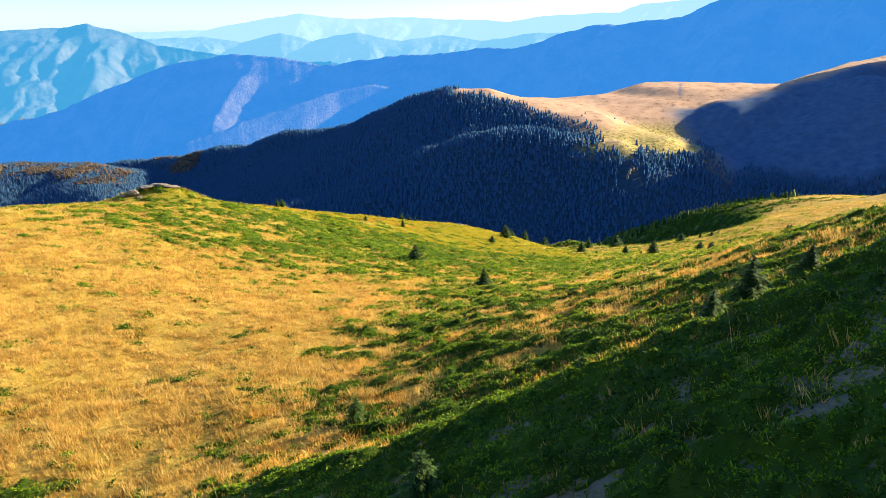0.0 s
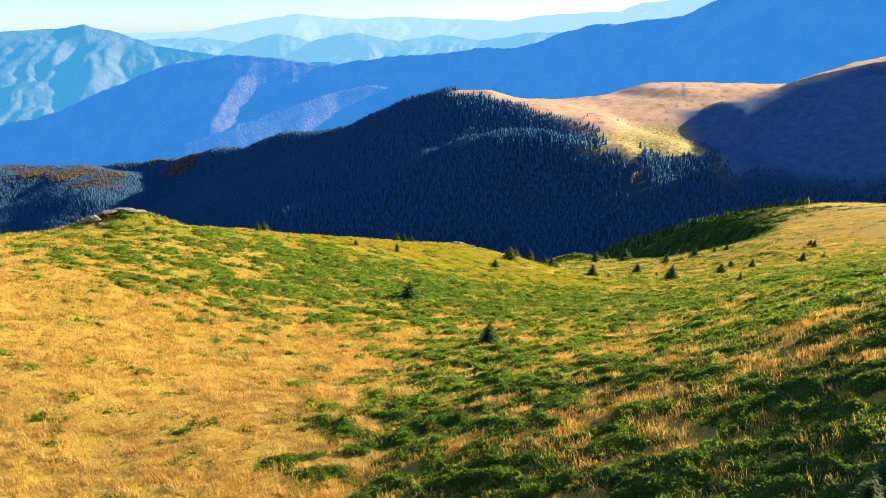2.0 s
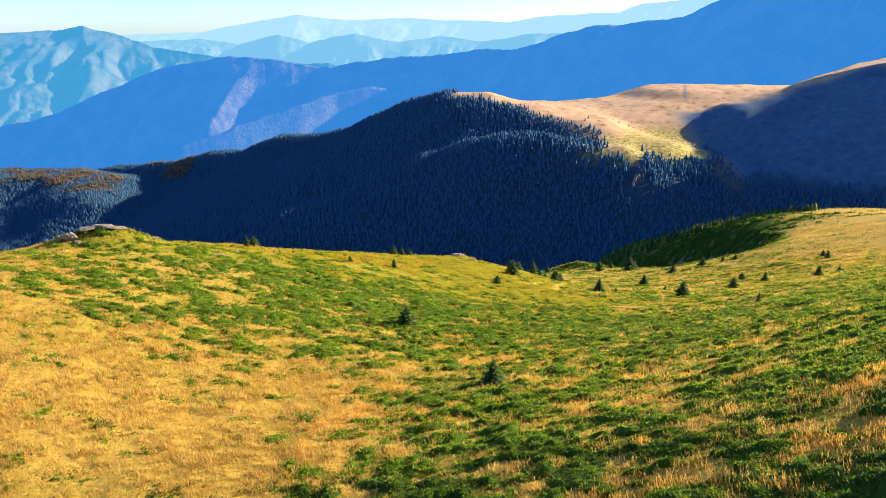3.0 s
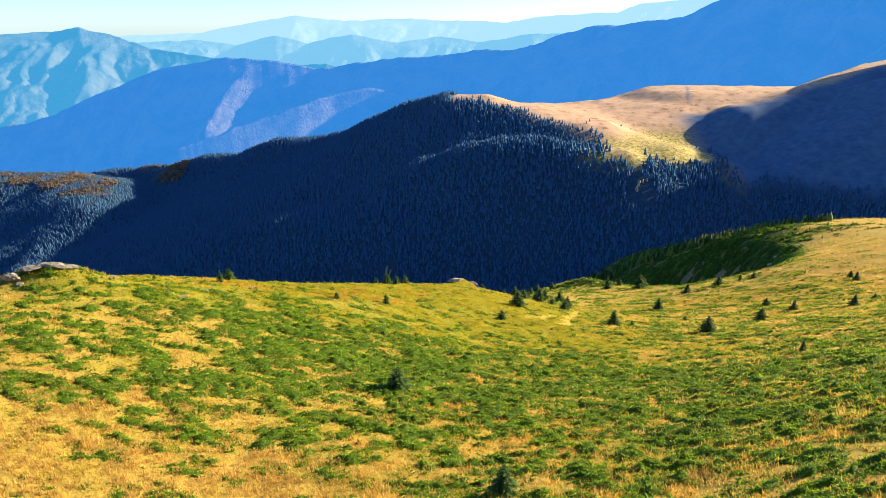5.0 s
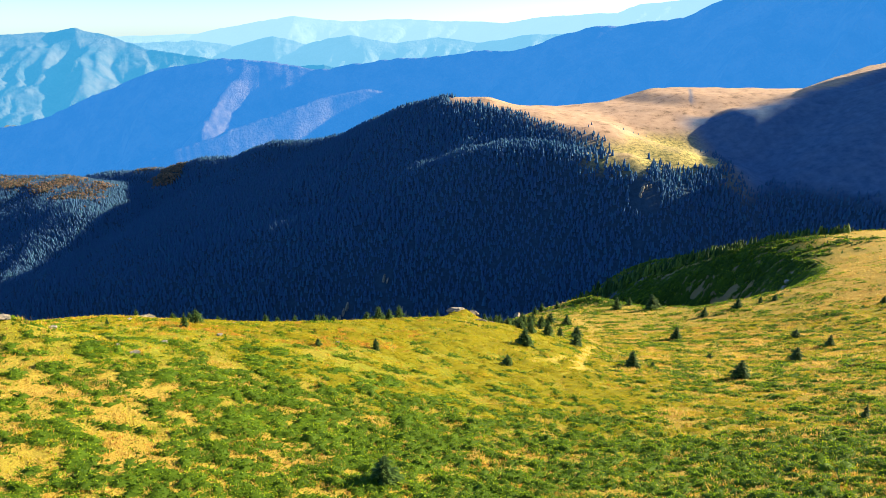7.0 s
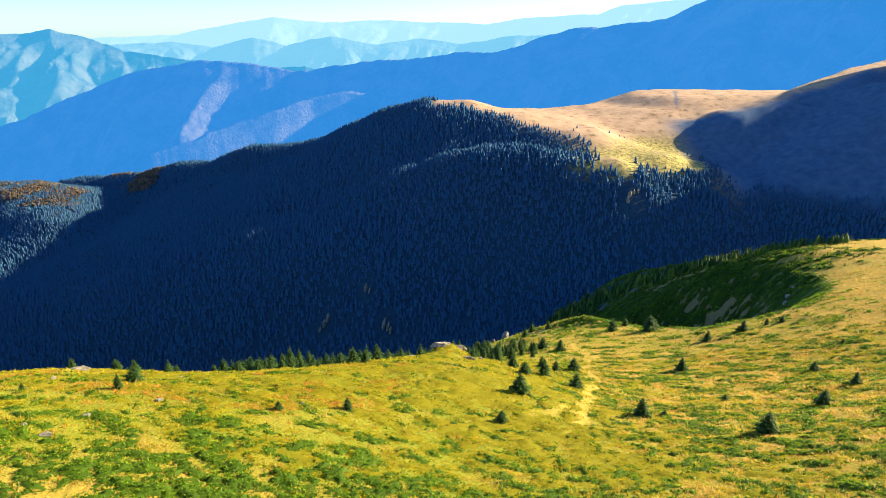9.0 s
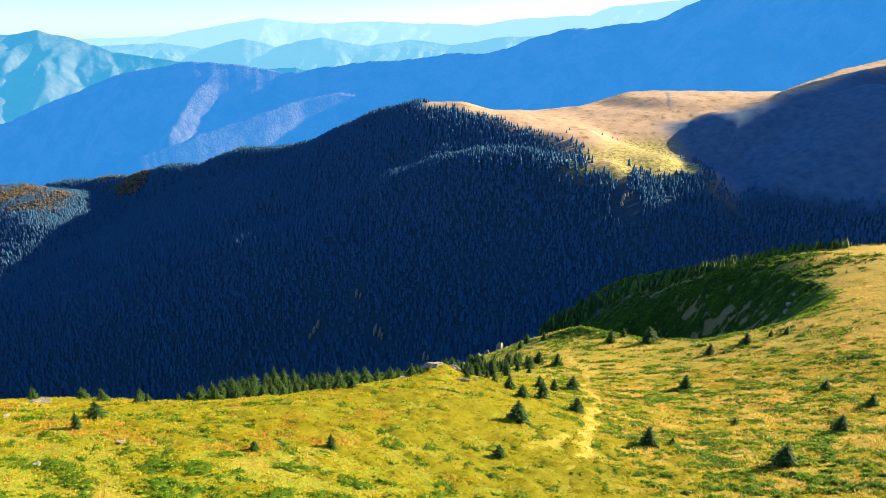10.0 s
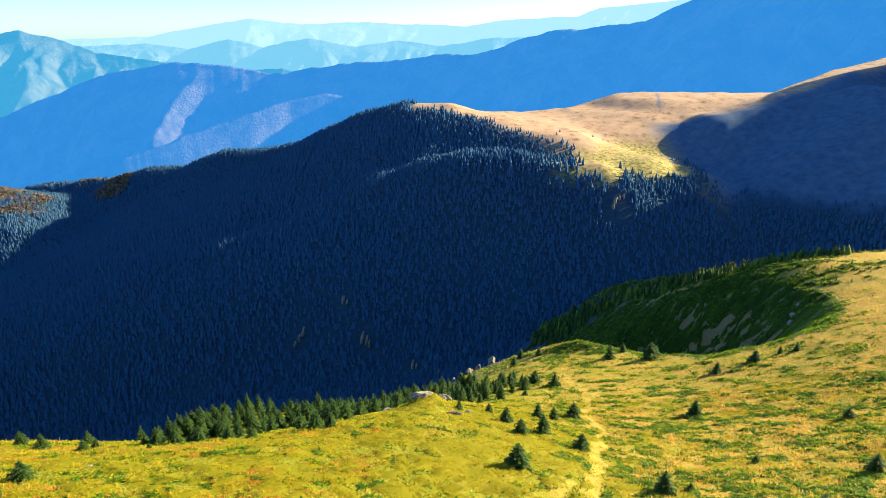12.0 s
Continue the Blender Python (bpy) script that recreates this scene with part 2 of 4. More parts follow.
def ground_material():
    n = Nodes("pasture_and_wood_floor")
    big = n.noise(0.06, 4, 0.6)
    mid = n.noise(0.55, 5, 0.65)
    fine = n.noise(4.0, 4, 0.7)
    straw = n.ramp(fine, (0.25, (0.16, 0.085, 0.012)), (0.5, (0.44, 0.27, 0.035)), (0.75, (0.68, 0.46, 0.09)))
    straw = n.mix(n.ramp(mid, (0.42, (0, 0, 0)), (0.62, (1, 1, 1))), straw, (0.44, 0.29, 0.04))
    green = n.ramp(fine, (0.25, (0.06, 0.09, 0.006)), (0.5, (0.20, 0.21, 0.005)), (0.8, (0.42, 0.36, 0.008)))
    grassy = n.mix(n.attribute("green"), straw, green)
    # far pasture pinker than the near straw, haze mixed into its colour
    hazed_straw = n.ramp(n.noise(0.09, 6, 0.7), (0.34, (0.22, 0.14, 0.09)), (0.46, (0.48, 0.30, 0.19)), (0.7, (0.60, 0.40, 0.26)))
    hazed_straw = n.mix(n.attribute("green"), hazed_straw, n.ramp(n.noise(0.25, 5, 0.7), (0.38, (0.10, 0.11, 0.04)), (0.6, (0.55, 0.42, 0.12))))
    # blue of the flank's shade and haze, painted into its colour
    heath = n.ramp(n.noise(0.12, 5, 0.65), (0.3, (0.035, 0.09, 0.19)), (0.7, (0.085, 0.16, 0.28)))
    hazed_straw = n.mix(n.attribute("heath"), hazed_straw, heath)
    grassy = n.mix(n.attribute("upland"), grassy, hazed_straw)
    # wood floor tinted blue too, carrying the haze over the far side
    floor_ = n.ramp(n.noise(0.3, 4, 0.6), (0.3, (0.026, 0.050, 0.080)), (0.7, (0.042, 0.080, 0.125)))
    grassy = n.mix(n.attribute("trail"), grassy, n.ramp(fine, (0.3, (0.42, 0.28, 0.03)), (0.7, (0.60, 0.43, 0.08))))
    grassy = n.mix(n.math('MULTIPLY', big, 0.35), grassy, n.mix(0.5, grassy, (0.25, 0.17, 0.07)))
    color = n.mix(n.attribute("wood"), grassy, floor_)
    h = n.math('ADD', n.math('MULTIPLY', mid, 1.0), n.math('MULTIPLY', fine, 0.35))
    return n.surface(color, 0.95, n.bumped(h, 0.8, 0.35), spec=0.1)


def blade_material(name, low, mid, high, through, gloss=0.15):
    n = Nodes(name)
    c = n.ramp(n.attribute("tint"), (0.0, low), (0.5, mid), (1.0, high))
    return n.surface(c, 0.7, through=through, spec=gloss)


def far_material(name, wood, open_, haze_color, haze_glow, scale, relief=26.0):
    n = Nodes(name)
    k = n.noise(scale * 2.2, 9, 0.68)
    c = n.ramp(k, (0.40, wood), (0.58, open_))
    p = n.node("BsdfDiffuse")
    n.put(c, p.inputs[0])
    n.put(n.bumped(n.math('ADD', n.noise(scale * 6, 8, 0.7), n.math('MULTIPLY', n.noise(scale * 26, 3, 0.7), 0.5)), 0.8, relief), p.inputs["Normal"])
    # the haze of distance is painted on as an even glow
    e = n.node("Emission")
    e.inputs[0].default_value, e.inputs[1].default_value = (*haze_color, 1), haze_glow
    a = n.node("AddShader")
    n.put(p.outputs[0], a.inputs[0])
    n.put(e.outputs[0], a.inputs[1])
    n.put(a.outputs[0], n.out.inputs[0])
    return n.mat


GROUND = ground_material()
NEEDLES = blade_material("spruce_needles", (0.020, 0.045, 0.012), (0.075, 0.13, 0.020), (0.26, 0.32, 0.035), 0.3)
# blue of haze and shade over the far valley is in these needle colours
HAZED_NEEDLES = blade_material("hazed_spruce_needles", (0.052, 0.098, 0.180), (0.062, 0.120, 0.220), (0.058, 0.138, 0.200), 0.02, 0.0)
BEECH = blade_material("autumn_beech_leaves", (0.07, 0.085, 0.07), (0.14, 0.10, 0.065), (0.24, 0.15, 0.085), 0.2)
STRAW = blade_material("dry_grass_blades", (0.20, 0.085, 0.014), (0.60, 0.38, 0.075), (0.92, 0.68, 0.22), 0.45)
RUSSET = blade_material("russet_grass_blades", (0.40, 0.15, 0.02), (0.80, 0.44, 0.06), (1.0, 0.72, 0.17), 0.45)
LUSH = blade_material("green_grass_blades", (0.14, 0.16, 0.003), (0.52, 0.43, 0.005), (0.84, 0.60, 0.010), 0.5)
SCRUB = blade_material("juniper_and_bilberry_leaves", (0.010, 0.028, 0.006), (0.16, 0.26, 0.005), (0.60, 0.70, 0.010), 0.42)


def bark_material():
    n = Nodes("spruce_bark")
    c = n.ramp(n.noise(9, 4, 0.6, (3, 3, 0.6)), (0.3, (0.05, 0.035, 0.025)), (0.7, (0.16, 0.12, 0.09)))
    return n.surface(c, 0.95, n.bumped(n.noise(14, 4, 0.6), 0.6, 0.03))


def rock_material():
    n = Nodes("lichened_grey_rock")
    c = n.ramp(n.noise(0.7, 6, 0.65), (0.3, (0.12, 0.105, 0.085)), (0.5, (0.30, 0.25, 0.19)), (0.75, (0.52, 0.43, 0.31)))
    c = n.mix(n.ramp(n.noise(2.4, 4, 0.6), (0.55, (0, 0, 0)), (0.68, (1, 1, 1))), c, (0.24, 0.22, 0.10))
    return n.surface(c, 0.9, n.bumped(n.noise(3.0, 6, 0.7), 0.9, 0.25), spec=0.2)


BARK, ROCK = bark_material(), rock_material()


# ---- ground: one sheet to the horizon ----
def make_ground():
    front = np.radians(np.linspace(-45, 45, 420))
    rest = np.radians(np.linspace(46, 314, 90))[1:-1]
    ang = np.concatenate([front, rest])
    rad = np.concatenate([[0.0], np.geomspace(9, 4800, 360)])
    cy = -22.0
    A, R = np.meshgrid(ang, rad, indexing="ij")
    x, y = R * np.sin(A), cy + R * np.cos(A)
    z = land(x, y)
    na, nr = A.shape
    verts = np.stack([x, y, z], -1).reshape(-1, 3)
    i, j = np.meshgrid(np.arange(na), np.arange(nr - 1), indexing="ij")
    i2 = (i + 1) % na
    quads = np.stack([i * nr + j, i * nr + j + 1, i2 * nr + j + 1, i2 * nr + j], -1).reshape(-1, 4)[:, ::-1]
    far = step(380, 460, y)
    # the thicket in the hollow gets the dark floor too, painting in its shade
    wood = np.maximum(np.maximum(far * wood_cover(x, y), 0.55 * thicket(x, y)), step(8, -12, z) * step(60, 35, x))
    # ground where the near hillside lies in shade painted darker with the floor colour
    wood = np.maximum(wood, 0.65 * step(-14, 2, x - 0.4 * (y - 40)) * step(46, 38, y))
    green = green_cover(x, y) * (1 - far) + far * step(-6, -18, z + 6 * fract_noise(x, y, 30, 38, 3)) * step(330, 250, x)
    me = fill("ground", verts, quads, GROUND, (("wood", wood.ravel()), ("green", green.ravel()), ("upland", far.ravel()), ("trail", trail(x, y).ravel()), ("heath", haze_and_track_cover(x, y).ravel())), smooth=True)
    return tagged(new("ground", me), "dry golden mountain pasture falling to a deep valley", "ground", kind="structure")


def haze_and_track_cover(x, y):
    """1 on the steep right-hand flank, where blue haze is painted in, 0 on the pasture along its crest; 0.7 on a track.
    """
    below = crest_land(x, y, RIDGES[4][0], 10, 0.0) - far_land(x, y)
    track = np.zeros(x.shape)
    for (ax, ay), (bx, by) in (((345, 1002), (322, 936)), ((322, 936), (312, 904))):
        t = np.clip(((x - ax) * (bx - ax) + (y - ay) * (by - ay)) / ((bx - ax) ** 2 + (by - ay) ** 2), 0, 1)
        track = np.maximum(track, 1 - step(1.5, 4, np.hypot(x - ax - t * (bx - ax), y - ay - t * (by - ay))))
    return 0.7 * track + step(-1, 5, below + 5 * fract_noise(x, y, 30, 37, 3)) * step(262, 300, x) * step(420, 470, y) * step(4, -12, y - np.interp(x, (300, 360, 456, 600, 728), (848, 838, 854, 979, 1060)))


TRAILS = [([(26, 172), (33, 191), (37, 203), (41, 213), (42, 228), (48, 247), (47, 266)], 1.2), ([(46, 95), (36, 91), (26, 85), (18, 81), (12, 78)], 0.5), ([(24, 178), (20, 172)], 1.2)]


def trail(x, y):
    """1 on the worn paths, 0 off them."""
    best = np.zeros(x.shape)
    wx, wy = x + fract_noise(x, y, 4, 34, 3) * 3.2, y + fract_noise(x, y, 4, 35, 3) * 3.2
    for way, w in TRAILS:
        for (ax, ay), (bx, by) in zip(way, way[1:]):
            t = np.clip(((wx - ax) * (bx - ax) + (wy - ay) * (by - ay)) / ((bx - ax) ** 2 + (by - ay) ** 2), 0, 1)
            best = np.maximum(best, 1 - step(w * 0.6, w * 1.5, np.hypot(wx - ax - t * (bx - ax), wy - ay - t * (by - ay))))
    return best * (0.8 + 0.2 * fract_noise(x, y, 5, 39, 3))


def thicket(x, y):
    """1 in the dwarf-juniper thicket on the hollow face of the spur."""
    rim = np.interp(y, (300, 350, 376, 408, 455, 484), (128, 172, 160, 134, 104, 84))
    face = step(2, 12, rim - x + 5 * fract_noise(x, y, 12, 46, 3)) * step(300, 325, y + 5 * fract_noise(x, y, 12, 47, 3)) * step(500, 470, y) * step(60, 75, x)
    return np.maximum(face * step(200, 150, x), step(1.03, 0.93, hollow(x, y)) * step(58, 66, x))


def scrub_cover(x, y):
    """Share of the pasture covered by mats of scrub, 0 to 1."""
    share = 0.72 * step(-26, 2, x - 0.12 * (y - 40)) * step(170, 105, y)
    share = np.maximum(share, (0.78 - 0.22 * step(-20, -40, x)) * step(80, 116, y + 0.15 * x) * step(175, 130, y) * step(-100, -45, x))
    share = np.maximum(share, 0.20 * step(100, 140, y) * step(60, 20, x))
    share = np.maximum(share, 0.50 * step(10, 40, x) * step(130, 160, y) * (0.55 + 0.45 * step(250, 220, y)) * step(320, 300, y) * step(150, 100, x))
    share = np.maximum(share, 0.55 * step(70, 80, x) * step(325, 345, y) * step(200, 165, x))
    share = np.maximum(share, 0.8 * bump(x, y, 58, 298, 24, 13))
    share = np.maximum(share, 1.15 * thicket(x, y))
    share = np.maximum(share, 1.15 * step(-16, 0, x - 0.4 * (y - 40)) * step(60, 38, y))
    share = np.maximum(share, 0.8 * step(-24, -30, x) * step(44, 36, y))
    share = share * (1 - 0.75 * step(60, 90, x) * step(75, 95, y) * step(120, 100, y) * step(0.1, 0.4, fract_noise(x, y, 20, 48, 2)))
    return np.clip(share + 0.45 * share * fract_noise(x * 0.7, y, 9, 45, 3, 0.6) + 0.05, 0, 0.97) * (1 - step(0.2, 0.5, trail(x, y)))


def green_cover(x, y):
    """Share of green grass in the dry pasture."""
    g = (0.55 + 0.45 * step(125, 160, y)) * step(72, 112, y + 0.15 * x + 12 * fract_noise(x, y, 30, 31, 3)) * (0.75 + 0.35 * step(125, 150, y) * step(45, 15, x))
    g = g * (1 - 0.85 * step(100, 125, x) * step(215, 245, y)) * (1 - 0.1 * step(30, 60, x) * step(130, 160, y))
    patches = fract_noise(x * 0.55, y, 4.0, 32, 4, 0.7)
    return np.clip(0.06 + g * (0.74 + 0.16 * step(120, 150, y) * step(45, 25, x) - 0.2 * step(25, 45, x) * step(115, 140, y)) + (1.0 - 0.3 * step(120, 150, y) * step(40, 20, x)) * patches * (0.3 + 0.7 * np.minimum(g, 1)), 0, 1)


make_ground()


# ---- far ranges, the backdrop ----
def make_range(name, label, crest, depth, drop, material, seed, rough, spur=200.0):
    """A mountain chain along a crest, falling towards the viewer and away, with spurs and gullies."""
    crest = np.array(crest, float)
    s = np.concatenate([[0], np.cumsum(np.hypot(*np.diff(crest[:, :2], axis=0).T))])
    u = np.linspace(0, s[-1], 340)
    cx, cy, cz = (np.interp(u, s, crest[:, k]) for k in range(3))
    v = np.concatenate([np.linspace(-0.25, 0, 8)[:-1], np.linspace(0, 1, 64) ** 1.2])
    U, V = np.meshgrid(np.arange(len(u)), v, indexing="ij")
    far = np.hypot(cx[U], cy[U])
    x, y = cx[U] - V * depth * cx[U] / far, cy[U] - V * depth * cy[U] / far
    along = u[U] + V * depth * 0.45 + fract_noise(x, y, spur * 1.2, seed + 2, 3) * spur * 0.5
    spurs = 1 - np.abs(fract_noise(along, V * depth * 0.22, spur, seed, 4, 0.55)) * 2.4
    small = fract_noise(x, y, spur * 0.6, seed + 1, 5, 0.58)
    a = np.abs(V)
    crest_wave = fract_noise(u[U], u[U] * 0, spur * 0.5, seed + 5, 5, 0.6) * rough * 0.22
    z = cz[U] + crest_wave - drop * a ** 0.85 + (spurs - 0.6) * rough * step(0.0, 0.3, a) + small * rough * (0.06 + 0.45 * step(0.0, 0.3, a))
    nu, nv = U.shape
    i, j = np.meshgrid(np.arange(nu - 1), np.arange(nv - 1), indexing="ij")
    quads = np.stack([i * nv + j, (i + 1) * nv + j, (i + 1) * nv + j + 1, i * nv + j + 1], -1).reshape(-1, 4)
    me = fill(name, np.stack([x, y, z], -1).reshape(-1, 3), quads, material, smooth=True)
    return tagged(new(name, me), label, "mountain range", kind="structure")


# each range glows in its own haze colour, paler the farther it lies
BLUE_RANGE = far_material("hazy_wooded_range", (0.05, 0.05, 0.055), (0.125, 0.105, 0.085), (0.055, 0.25, 0.62), 0.27, 0.006)
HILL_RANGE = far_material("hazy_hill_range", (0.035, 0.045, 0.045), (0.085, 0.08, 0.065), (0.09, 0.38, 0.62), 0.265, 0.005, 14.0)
BASIN_RANGE = far_material("hazier_hill_range", (0.045, 0.05, 0.045), (0.09, 0.085, 0.07), (0.26, 0.56, 0.72), 0.29, 0.005, 9.0)
PALE_RANGE = far_material("haziest_far_range", (0.04, 0.045, 0.04), (0.07, 0.07, 0.06), (0.46, 0.68, 0.76), 0.33, 0.004, 7.0)
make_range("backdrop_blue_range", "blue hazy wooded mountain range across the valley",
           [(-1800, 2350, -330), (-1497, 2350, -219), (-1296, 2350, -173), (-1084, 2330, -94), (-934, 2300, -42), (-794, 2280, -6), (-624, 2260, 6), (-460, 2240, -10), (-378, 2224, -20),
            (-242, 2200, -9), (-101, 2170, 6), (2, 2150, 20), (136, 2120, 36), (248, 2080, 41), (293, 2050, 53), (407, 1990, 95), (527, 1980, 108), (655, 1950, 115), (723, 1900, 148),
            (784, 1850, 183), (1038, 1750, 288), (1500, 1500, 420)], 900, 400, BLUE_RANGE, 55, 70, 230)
make_range("backdrop_blue_spur", "lower wooded spur in blue haze in front of the range",
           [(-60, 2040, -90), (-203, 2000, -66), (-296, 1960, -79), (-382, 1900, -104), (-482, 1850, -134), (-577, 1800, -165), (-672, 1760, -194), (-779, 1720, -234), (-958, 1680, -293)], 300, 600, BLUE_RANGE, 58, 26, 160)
make_range("backdrop_hill_range", "rolling hills in pale blue haze with scattered clearings",
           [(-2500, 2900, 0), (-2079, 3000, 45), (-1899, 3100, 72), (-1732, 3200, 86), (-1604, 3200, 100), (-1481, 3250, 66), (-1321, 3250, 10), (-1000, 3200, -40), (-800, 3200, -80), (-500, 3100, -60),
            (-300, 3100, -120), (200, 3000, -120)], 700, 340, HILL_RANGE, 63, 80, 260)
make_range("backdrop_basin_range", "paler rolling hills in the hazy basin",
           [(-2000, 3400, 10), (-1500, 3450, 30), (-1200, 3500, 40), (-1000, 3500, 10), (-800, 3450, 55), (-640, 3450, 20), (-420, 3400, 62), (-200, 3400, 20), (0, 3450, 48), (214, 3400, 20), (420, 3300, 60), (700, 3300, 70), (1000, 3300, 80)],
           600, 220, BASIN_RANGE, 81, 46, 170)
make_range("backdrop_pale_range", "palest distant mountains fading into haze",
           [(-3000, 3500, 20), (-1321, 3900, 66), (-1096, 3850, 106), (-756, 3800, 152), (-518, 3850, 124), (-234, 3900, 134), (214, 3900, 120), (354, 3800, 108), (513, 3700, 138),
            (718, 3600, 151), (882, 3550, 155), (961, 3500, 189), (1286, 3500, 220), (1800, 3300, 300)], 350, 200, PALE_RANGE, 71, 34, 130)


# ---- spruces ----
def cones(x, y, z, height, width, sides, tiers, rng):
    """Rough spruces of stacked ragged cones, all in one mesh: vertices, triangles, tint."""
    n = len(x)
    verts, tris, tint = [], [], []
    base = 0
    own = rng.uniform(0.15, 0.85, n)
    for k in range(tiers):
        lo, hi = k / tiers * 0.92, min(1.0, (k + 1.75) / tiers)
        r = width * (1 - lo) * (0.85 + 0.3 * rng.rand(n))
        spin = rng.uniform(0, 6.28, n)
        ring = []
        for s in range(sides):
            a = spin + s * 2 * math.pi / sides
            q = r * rng.uniform(0.72, 1.25, n)
            ring.append(np.stack([x + q * np.cos(a), y + q * np.sin(a), z + height * lo + height * rng.uniform(-0.03, 0.03, n)], -1))
        top = np.stack([x, y, z + height * hi], -1)
        block = np.stack(ring + [top], 1)
        verts.append(block.reshape(-1, 3))
        first = base + np.arange(n) * (sides + 1)
        for s in range(sides):
            tris.append(np.stack([first + s, first + (s + 1) % sides, first + sides], -1))
        t = np.repeat(own[:, None], sides + 1, 1) + rng.uniform(-0.15, 0.15, (n, sides + 1))
        tint.append(np.clip(t, 0, 1).ravel())
        base += n * (sides + 1)
    return np.concatenate(verts), np.concatenate(tris), np.concatenate(tint)


R1_X, R1_Y = [c[0] for c in RIDGES[0][0]], [c[1] for c in RIDGES[0][0]]


def make_far_wood():
    rng = np.random.RandomState(5)
    n = 195000
    x, y = rng.uniform(-860, 640, n), rng.uniform(300, 1350, n)
    keep = ((y > 520) | ((y > 430) & (x < 40)) | ((x < 40) & (near_land(x, y) < -85))) & (np.abs(x) < 0.70 * (y + 30)) & (rng.rand(n) < wood_cover(x, y) ** 0.8) & (y < np.interp(x, R1_X, R1_Y) + 24)
    for cx, cy, r in ((-48, 603, 8), (-31, 575, 10), (-82, 586, 9), (6, 546, 8), (182, 640, 14)):
        keep &= np.hypot(x - cx, (y - cy) * 0.8) > r
    x, y = x[keep], y[keep]
    x, y = np.concatenate([x, (156, 162, 197, 211, 217, 226)]), np.concatenate([y, (764, 777, 779, 790, 791, 793)])
    z = land(x, y)
    beech = (x < -430 + 40 * fract_noise(x, y, 80, 43, 2)) & (y > 900) & (z + 9 * fract_noise(x, y, 40, 42, 3) + rng.normal(0, 2.5, len(x)) > -139)
    h = rng.uniform(3.8, 7.2, len(x)) * (0.9 + 0.35 * fract_noise(x, y, 50, 41, 3))
    h *= 1 + 0.4 * bump(x, y, 150, 695, 60, 28)
    h[-6:] *= 0.6
    c = ~beech
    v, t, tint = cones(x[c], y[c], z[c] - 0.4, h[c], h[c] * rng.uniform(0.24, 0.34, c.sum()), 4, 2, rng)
    tagged(new("far_spruce_wood", fill("far_spruce_wood", v, t, HAZED_NEEDLES, (("tint", tint),))), "dense dark spruce wood covering the shaded valley side", "forest", kind="stuff")
    v, t, tint = blobs(x[beech], y[beech], z[beech], h[beech] * 0.9, rng)
    tagged(new("far_beech_wood", fill("far_beech_wood", v, t, BEECH, (("tint", tint),))), "rusty autumn beech wood on a far shoulder", "forest", kind="stuff")


def blobs(x, y, z, h, rng):
    """Rounded tree crowns, three ragged lumps each: vertices, triangles, tint."""
    verts, tris, tint, base, n = [], [], [], 0, len(x)
    own = rng.rand(n)
    for _ in range(2):
        cx, cy, cz = x + rng.normal(0, 0.2, n) * h, y + rng.normal(0, 0.2, n) * h, z + h * rng.uniform(0.35, 0.75, n)
        ring = [np.stack([cx + h * 0.34 * rng.uniform(0.7, 1.2, n) * math.cos(a), cy + h * 0.34 * rng.uniform(0.7, 1.2, n) * math.sin(a), cz + h * rng.uniform(-0.1, 0.1, n)], -1) for a in np.arange(5) * 1.2566]
        top, low = np.stack([cx, cy, cz + 0.32 * h], -1), np.stack([cx, cy, cz - 0.35 * h], -1)
        verts.append(np.stack(ring + [top, low], 1).reshape(-1, 3))
        f = base + np.arange(n) * 7
        for s in range(5):
            tris += [np.stack([f + s, f + (s + 1) % 5, f + 5], -1), np.stack([f + (s + 1) % 5, f + s, f + 6], -1)]
        tint.append(np.clip(np.repeat(own[:, None], 7, 1) + rng.uniform(-0.15, 0.15, (n, 7)), 0, 1).ravel())
        base += n * 7
    return np.concatenate(verts), np.concatenate(tris), np.concatenate(tint)


